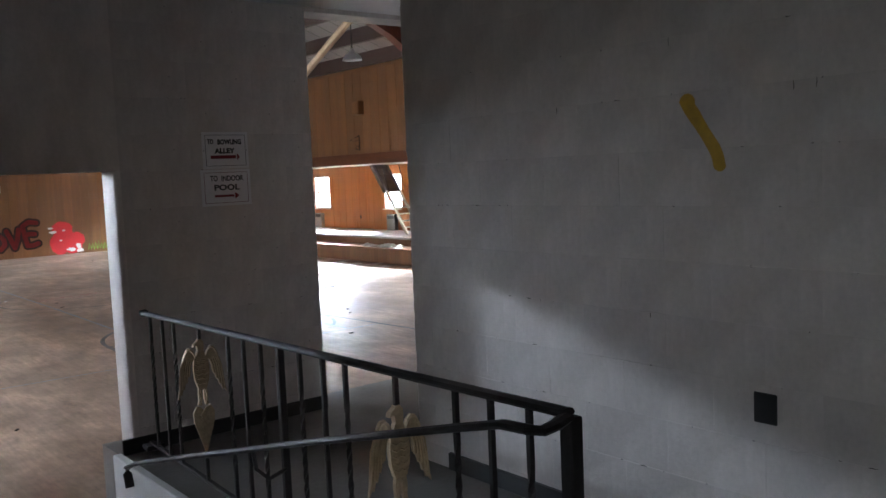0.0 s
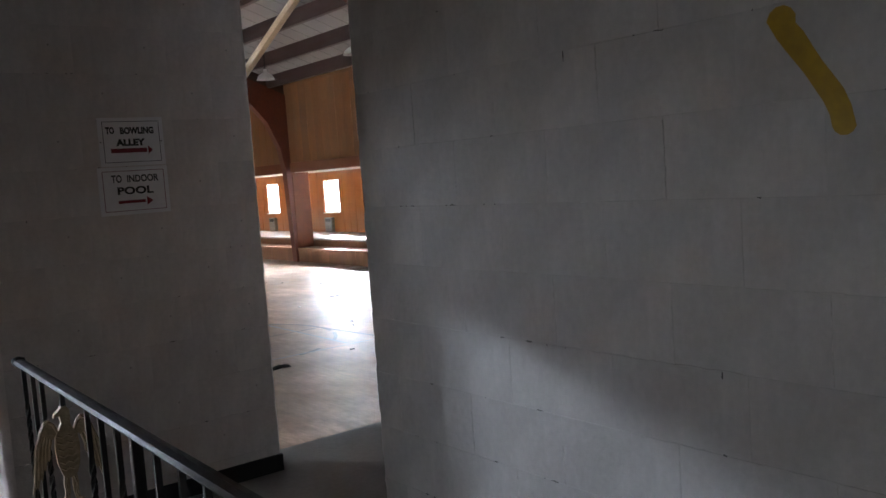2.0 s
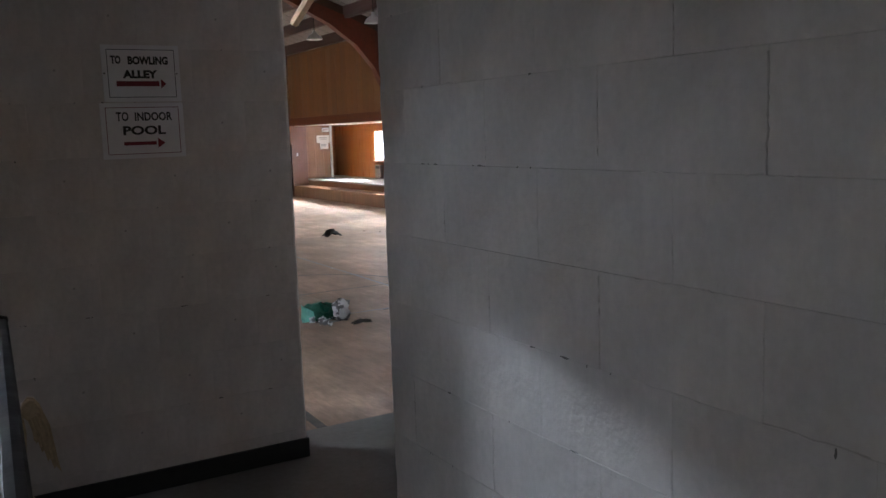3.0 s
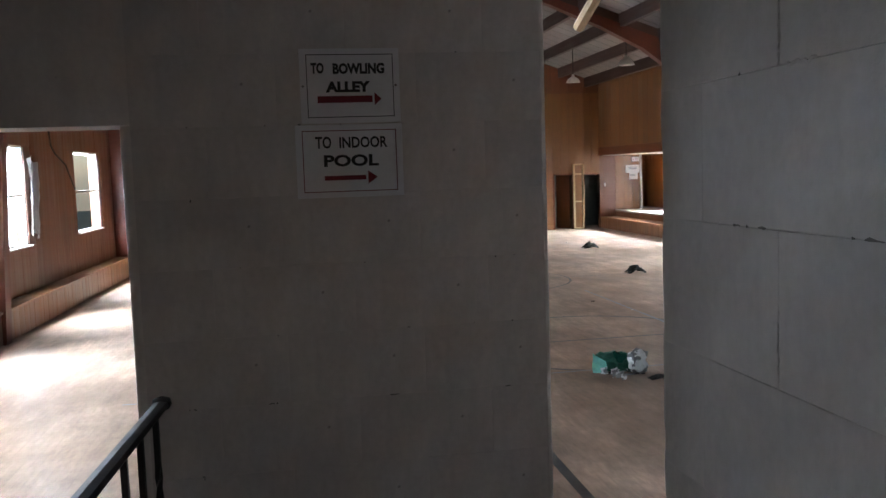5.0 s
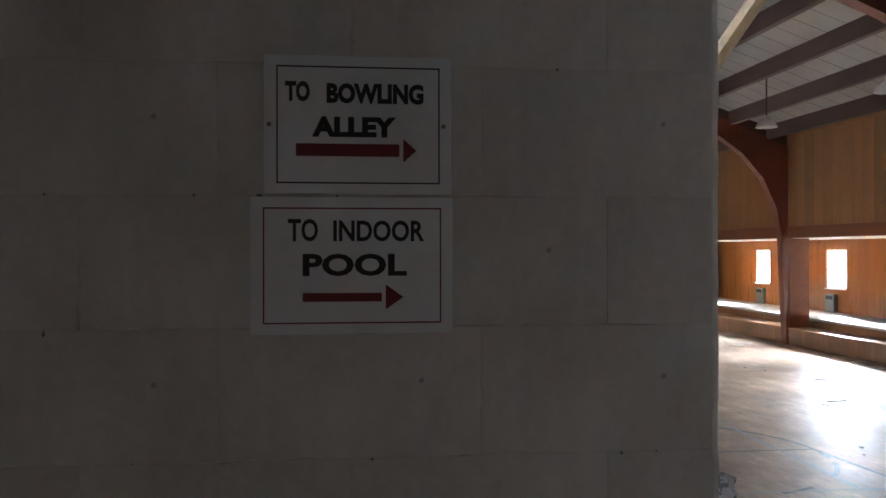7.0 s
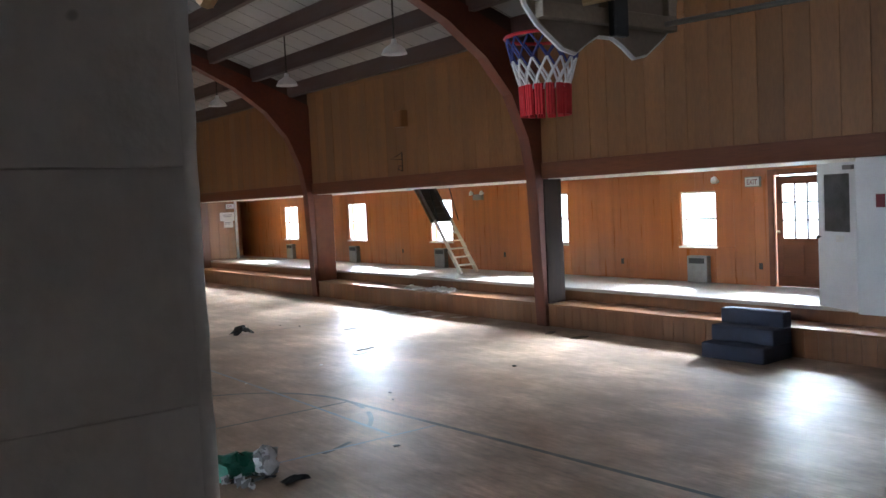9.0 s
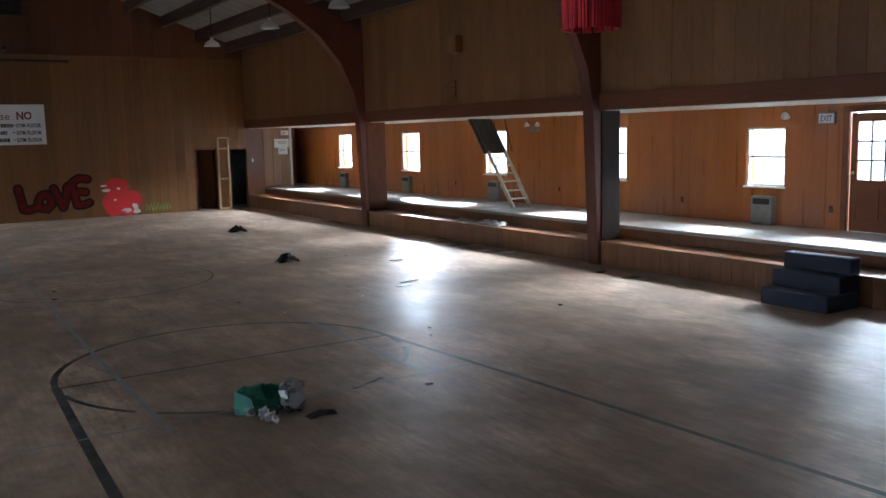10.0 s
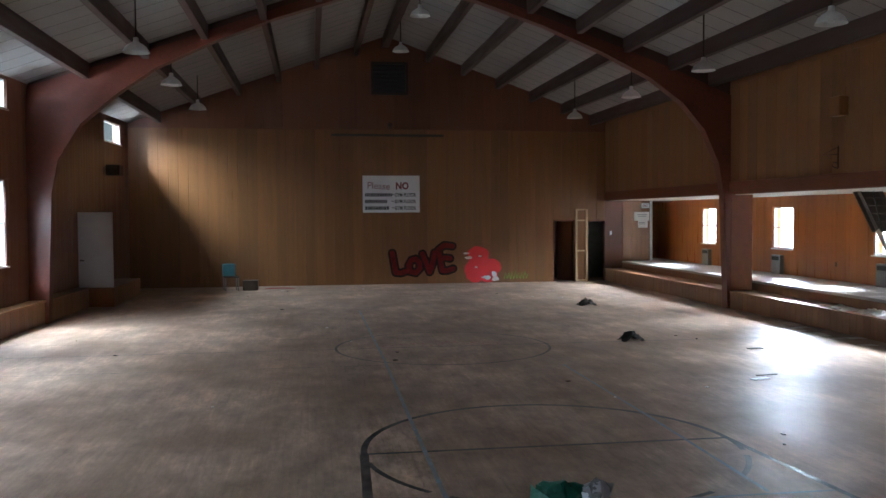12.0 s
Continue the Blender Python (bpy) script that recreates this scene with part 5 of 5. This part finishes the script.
part("green_body", sack(-0.29, 0.10, 0.15, 0.125, -60, 290, 0.0, 9, 13, 5, 0.016), M_BAGG, bag)
part("teal_flap", crush(lambda u, v: (-0.33 + 0.16 * u, -0.165 - 0.04 * u + 0.03 * v, 0.015 + (0.22 - 0.09 * u) * v), 5, 5, 6, 0.010), M_BAGT, bag, "pale teal plastic flap")
# bag mouth: the green plastic again, darkened to paint the shade inside
part("dark_mouth", sack(0.04, 0.13, 0.10, 0.10, -60, 240, 0.1, 4, 9, 9, 0.012), mat("shaded_green_plastic", (0.01, 0.045, 0.032), 0.4, var=0.3), bag, "mouth of the bag, its shade put into the colour")
part("foil_side", sack(0.06, 0.27, 0.13, 0.13, 30, 270, 0.30, 6, 11, 7, 0.018), M_FOIL, bag, "silver foil side")
part("foil_scrap", crush(lambda u, v: (-0.16 + 0.40 * u, -0.22 + 0.10 * v, 0.012 + 0.02 * math.sin(9 * u)), 7, 4, 8, 0.012), mat("dull_foil", (0.20, 0.20, 0.21), 0.3, metal=0.5, var=0.3), bag, "dull grey foil")
for i, (x, y, r_) in enumerate(((-0.20, -0.22, 0.06), (-0.09, -0.24, 0.05), (-0.07, -0.33, 0.065), (-0.02, -0.40, 0.07), (0.02, -0.48, 0.04))):
    part("foil_scrap", crush(lambda u, v: (x + r_ * (u - 0.5) * 1.3, y + r_ * (v - 0.5) * 0.6, 0.012 + 0.065 * v + 0.02 * u), 4, 4, 20 + i, 0.007), M_FOIL, bag)
crumpled("wrapper", 3.12, 6.26, 0, 0.26, 0.12, 0.07, M_RAG, "torn dark wrapper on the floor", "litter", 12, 5)
for i, (x, y, sx, sy, a) in enumerate(((6.93, 11.40, 0.30, 0.10, 20), (7.17, 11.66, 0.34, 0.05, 10), (10.1, 9.6, 0.3, 0.16, 0), (10.15, 10.35, 0.26, 0.12, 30), (8.2, 13.9, 0.25, 0.12, 5))):
    bm = moved(bx(-sx / 2, sx / 2, -sy / 2, sy / 2, 0.003, 0.014, bevel=0.003), pose(x, y, 0, 0, 0, a))
    tagged(part("splinter", bm, M_LOFT if i != 0 else M_PAPER), "broken scrap lying on the gym floor", "litter")
rng = random.Random(17)
for i in range(34):
    y = rng.uniform(13.2, 16.9)
    spot_ = rng.random()
    if spot_ < 0.45:
        x, z = rng.uniform(XE + 0.08, XE + 0.5), 0.422
        y = rng.gauss(14.9, 0.5)
    elif spot_ < 0.75:
        x, z = rng.uniform(XE - 0.55, XE - 0.12), 0.001
    else:
        x, z = rng.uniform(XE + 0.75, XE + 1.5), 0.662
    s = rng.uniform(0.2, 0.42)
    crumpled("paper_scrap", x, y, z, s, s * rng.uniform(0.5, 0.9), rng.choice([0.06, 0.10, 0.16, 0.22]) if z == 0.422 else 0.015, M_PAPER, "torn white paper scrap by the stage", "paper scrap", 100 + i, 5)
for i in range(26):
    x, y = rng.uniform(-3.8, 8.5), rng.uniform(3.0, 27.5)
    s = rng.uniform(0.015, 0.05)
    tagged(part("debris", moved(bx(-s, s, -s * 0.6, s * 0.6, 0.001, 0.012, bevel=0.003), pose(x, y, 0, 0, 0, rng.uniform(0, 180))), rng.choice([M_PAPER, M_RAG, M_LOFT])), "small crumb of debris on the floor", "debris")

# far corner: small chair, boxes, loose door
M_TEAL = mat("teal_plastic_seat", (0.10, 0.33, 0.38), 0.5, var=0.1)
ch = thing("small_chair", "small teal chair standing by the end wall", "chair", pose(-1.55, 27.3, 0, 0, 0, 15))
part("seat", bx(-0.22, 0.22, -0.2, 0.2, 0.40, 0.43, bevel=0.01), M_DARK, ch)
part("backrest", bx(-0.22, 0.16, 0.18, 0.22, 0.42, 0.80, bevel=0.015), M_TEAL, ch, "teal backrest")
for x in (-0.19, 0.19):
    for y in (-0.17, 0.17):
        part("leg", bx(x - 0.015, x + 0.015, y - 0.015, y + 0.015, 0, 0.40), M_GREY, ch)
tagged(part("storage_box", bx(-1.2, -0.75, 27.15, 27.6, 0, 0.30, bevel=0.01), M_LOFT), "dark box beside the small chair", "box")
crumpled("red_cloth", -0.1, 27.7, 0, 0.9, 0.35, 0.05, mat("faded_red_cloth", (0.30, 0.05, 0.05), 0.8), "faded red cloth on the floor", "cloth", 41, 6)
lf = thing("loose_door", "plain white door leaf leaning by the window wall", "door", pose(-4.06, 23.2, 0.0, 0, 0, 178))
part("leaf", bx(0, 0.84, -0.02, 0.02, 0.481, 2.37, bevel=0.004), M_WHITE, lf)
part("lever", bx(0.70, 0.80, 0.02, 0.05, 1.15, 1.18), M_DARK, lf)
tagged(part("platform", bx(-4.86, -4.02, 23.05, 26.4, 0.0, 0.48, bevel=0.01), M_BENCH), "low dark timber platform against the wall", "platform")

wf = thing("wall_fitting", "dark boxy fitting under the high window", "wall fitting")
part("case", bx(-4.90, -4.45, 26.0, 26.5, 3.42, 3.72, bevel=0.02), M_DARK, wf)
part("front_plate", bx(-4.86, -4.50, 25.985, 26.0, 3.46, 3.68, bevel=0.006), M_LOFT, wf)

# loose plastic sheet and cable beside a window of the west wall
bm = crush(lambda u, v: (XW + 0.05 + 0.04 * math.sin(7 * u + 3 * v), 13.52 + 0.46 * u - 0.10 * v * u, 2.78 - 1.35 * v + 0.06 * math.sin(5 * u)), 8, 12, 31, 0.012)
sheet = tagged(part("plastic_sheet", bm, mat("milky_plastic", (0.55, 0.56, 0.57), 0.5, var=0.1, scale=5)), "torn milky plastic sheet hanging beside a window", "plastic sheet")
bm = bmesh.new()
tube(bm, [(XW + 0.03, 14.9, 3.4), (XW + 0.03, 15.0, 3.05), (XW + 0.03, 15.25, 2.9), (XW + 0.03, 15.9, 2.7), (XW + 0.03, 16.45, 2.2)], 0.018, 6)
cable = tagged(part("cable", bm, M_DARK), "dark cable sagging along the panelled wall", "cable")
for ob in (sheet, cable):
    ob.matrix_basis = SPLAY @ ob.matrix_basis
# ---- upright boards ----
boards(wall_north, "y", YN, -1, XW, XE, 0.004, 5.02, 0.30, M_PANEL, [(a - 0.05, b + 0.05, c, d + 0.05) for a, b, c, d in N_HOLES[:2]], seed=11)
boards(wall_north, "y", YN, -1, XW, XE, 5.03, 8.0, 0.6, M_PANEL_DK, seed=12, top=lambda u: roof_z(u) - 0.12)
boards(wall_north, "y", YN, -1, XE + 0.62, 12.32, 0.664, 2.695, 0.4, M_PANEL, seed=13)
for i, (a, b) in enumerate(zip(ed[::2], ed[1::2])):
    boards(wall_fascia, "x", XE + 0.02, -1, a, b, 3.0, 5.25, 0.41, M_FASCIA, seed=20 + i)
boards(wall_fascia, "x", XE + 0.02, -1, -1.2, ARCHES[0] - 0.14, 3.0, 5.25, 0.41, M_FASCIA, seed=24)
boards(wall_east, "x", XB, -1, -1.2, YN, 0.664, 2.695, 0.41, M_STAGE, [(a - 0.01, b + 0.01, c - 0.01, d + 0.01) for a, b, c, d in E_HOLES], seed=30)
boards(wall_west, "x", XW, 1, 0.25, YN - 0.03, 0.0, 5.25, 0.41, M_PANEL_DK, [(a - 0.01, b + 0.01, c - 0.01, d + 0.01) for a, b, c, d in W_HOLES], seed=40)


# ---- concrete blocks ----
def blocks(parent, axis, face, out, u0, u1, z_course, z0, z1, u_joint, seed, name="block"):
    """Running-bond blocks, 0.40 by 0.20, thickly painted, on one face of a wall."""
    rng = random.Random(seed)
    n0 = math.floor((z0 - z_course) / 0.2)
    k = n0
    while z_course + k * 0.2 < z1:
        za, zb = max(z0, z_course + k * 0.2), min(z1, z_course + (k + 1) * 0.2)
        shift = u_joint + (0.2 if k % 2 else 0.0)
        j = math.floor((u0 - shift) / 0.4)
        while shift + j * 0.4 < u1:
            a, b = max(u0, shift + j * 0.4), min(u1, shift + (j + 1) * 0.4)
            if b - a > 0.02 and zb - za > 0.02:
                d = face + out * (-0.006 + rng.uniform(0, 0.0007))
                m = pose((a + b) / 2, d, (za + zb) / 2) if axis == "y" else pose(d, (a + b) / 2, (za + zb) / 2, 0, 0, 90)
                piece(name, b - a - 0.0003, 0.012, zb - za - 0.0003, M_BLOCK, parent, m @ pose(0, 0, 0, rng.uniform(-0.02, 0.02), 0, rng.uniform(-0.02, 0.02)), bevel=0.0011)
            j += 1
        k += 1


blocks(wall_south, "y", 0.0, -1, -1.19, -0.018, 2.28, Z0, 3.44, -0.19, 1)
blocks(wall_hall, "x", -0.174, -1, -5.2, -1.21, 2.05, Z0, 3.44, -1.945, 2)


# worn, thickly painted corners of the block walls
def worn_corner(parent, cx, cy, sx, sy, r, back, z0, z1, seed):
    """An upright rounded corner; (cx, cy) is the sharp corner, sx and sy point into the wall."""
    q = random.Random(seed)
    n = int((z1 - z0) / 0.02)
    chips = [(q.uniform(z0, z1), q.uniform(0.012, 0.05), q.uniform(0.003, 0.010)) for _ in range(int((z1 - z0) * 7))]
    chips += [(z, 0.022, 0.008) for z in (1.28, 1.48, 1.68, 1.88, 2.08, 2.28, 2.48)]
    bm = bmesh.new()
    rows = []
    for i in range(n + 1):
        z = z0 + (z1 - z0) * i / n
        cut = 0.0015 * noise.noise((z * 16, seed, 0.0)) + sum(d * max(0.0, 1 - abs(z - c) / h) for c, h, d in chips)
        cut = min(cut, r * 0.55)
        pts = [(cx + sx * (r + 0.004), cy), (cx + sx * r, cy)]
        for k in range(1, 6):
            a = math.pi / 2 * k / 6
            e = r - cut * math.sin(2 * a)
            pts.append((cx + sx * (r - e * math.sin(a)), cy + sy * (r - e * math.cos(a))))
        pts += [(cx, cy + sy * r), (cx, cy + sy * back), (cx + sx * (r + 0.004), cy + sy * back)]
        rows.append([bm.verts.new((x, y, z)) for x, y in pts])
    for a, b in zip(rows, rows[1:]):
        for k in range(len(a)):
            bm.faces.new((a[k], a[(k + 1) % len(a)], b[(k + 1) % len(b)], b[k]))
    bm.faces.new(rows[0])
    bm.faces.new(rows[-1][::-1])
    bmesh.ops.recalc_face_normals(bm, faces=bm.faces[:])
    return part("corner_edge", bm, M_BLOCK, parent, smooth=True)


worn_corner(wall_south, -1.222, 0.0, 1, 1, 0.032, 0.2, 0.31, 2.488, 3)
worn_corner(wall_south, 0.0, 0.0, -1, 1, 0.016, 0.2, 0.31, 3.42, 7)
worn_corner(wall_hall, -0.174, -1.19, 1, -1, 0.018, 0.2, 0.31, 3.44, 5)


# cracked paint along the block joints
def cracks(parent, axis, face, u0, u1, z_course, z0, z1, count, seed):
    q = random.Random(seed)
    for _ in range(count):
        k = q.randint(math.ceil((z0 - z_course) / 0.2), math.floor((z1 - z_course) / 0.2))
        z, u, length = z_course + 0.2 * k, q.uniform(u0, u1), q.choice([0.003, 0.004, 0.006, 0.010, 0.018, 0.03])
        upright = q.random() < 0.25
        n = max(4, int(length / 0.008))
        up, low = [], []
        for i in range(n + 1):
            t = -length / 2 + length * i / n
            c = 0.0030 * noise.noise((u * 9 + i * 0.6, z * 7, seed))
            w = q.uniform(0.0006, 0.0026) * (0.3 if i in (0, n) else 1)
            up.append((t, c + w))
            low.append((t, c - w))
        outline = [(u + (b if upright else a), z + (a - length / 2 if upright else b)) for a, b in up + low[::-1]]
        bm = bmesh.new()
        prism(bm, outline, face - 0.0012, face + 0.004, (lambda a, b, d: (a, d, b)) if axis == "y" else (lambda a, b, d: (d, a, b)))
        part("crack", bm, M_CRACK, parent)


M_CRACK = mat("cracked_joint", (0.17, 0.155, 0.145), 0.8, var=0.3, scale=30)
cracks(wall_hall, "x", -0.174, -3.7, -1.25, 2.05, 1.1, 2.9, 75, 21)
cracks(wall_south, "y", 0.0, -1.1, -0.05, 2.28, 1.2, 3.0, 34, 22)


# ridges of old paint left along the joints
def ridges(parent, axis, face, u0, u1, z_course, u_joint, z0, z1, count, seed):
    q = random.Random(seed)
    for _ in range(count):
        k = q.randint(math.ceil((z0 - z_course) / 0.2), math.floor((z1 - z_course) / 0.2))
        z = z_course + 0.2 * k
        length = q.uniform(0.05, 0.24)
        pts = []
        if q.random() < 0.45:
            j = q.randint(math.ceil((u0 - u_joint) / 0.4), math.floor((u1 - u_joint) / 0.4))
            u, length = u_joint + 0.4 * j + (0.2 if k % 2 else 0.0), min(length, 0.19)
            pts = [(u + 0.004 * noise.noise((t * 3.1, seed, k)), z + length * t / 8) for t in range(9)]
        else:
            u = q.uniform(u0, u1 - length)
            pts = [(u + length * t / 8, z + 0.004 * noise.noise((t * 2.7, seed + u, k))) for t in range(9)]
        if max(p[0] for p in pts) > u1 or min(p[0] for p in pts) < u0:
            continue
        h = q.uniform(0.0012, 0.0028)
        bm = bmesh.new()
        tube(bm, [(a, face, b) if axis == "y" else (face, a, b) for a, b in pts], h, 6)
        part("paint_ridge", bm, M_BLOCK, parent, smooth=True)


ridges(wall_hall, "x", -0.174, -3.7, -1.25, 2.05, -1.945, 1.1, 2.9, 60, 31)
ridges(wall_south, "y", 0.0, -1.15, -0.05, 2.28, -0.19, 1.2, 3.0, 30, 32)
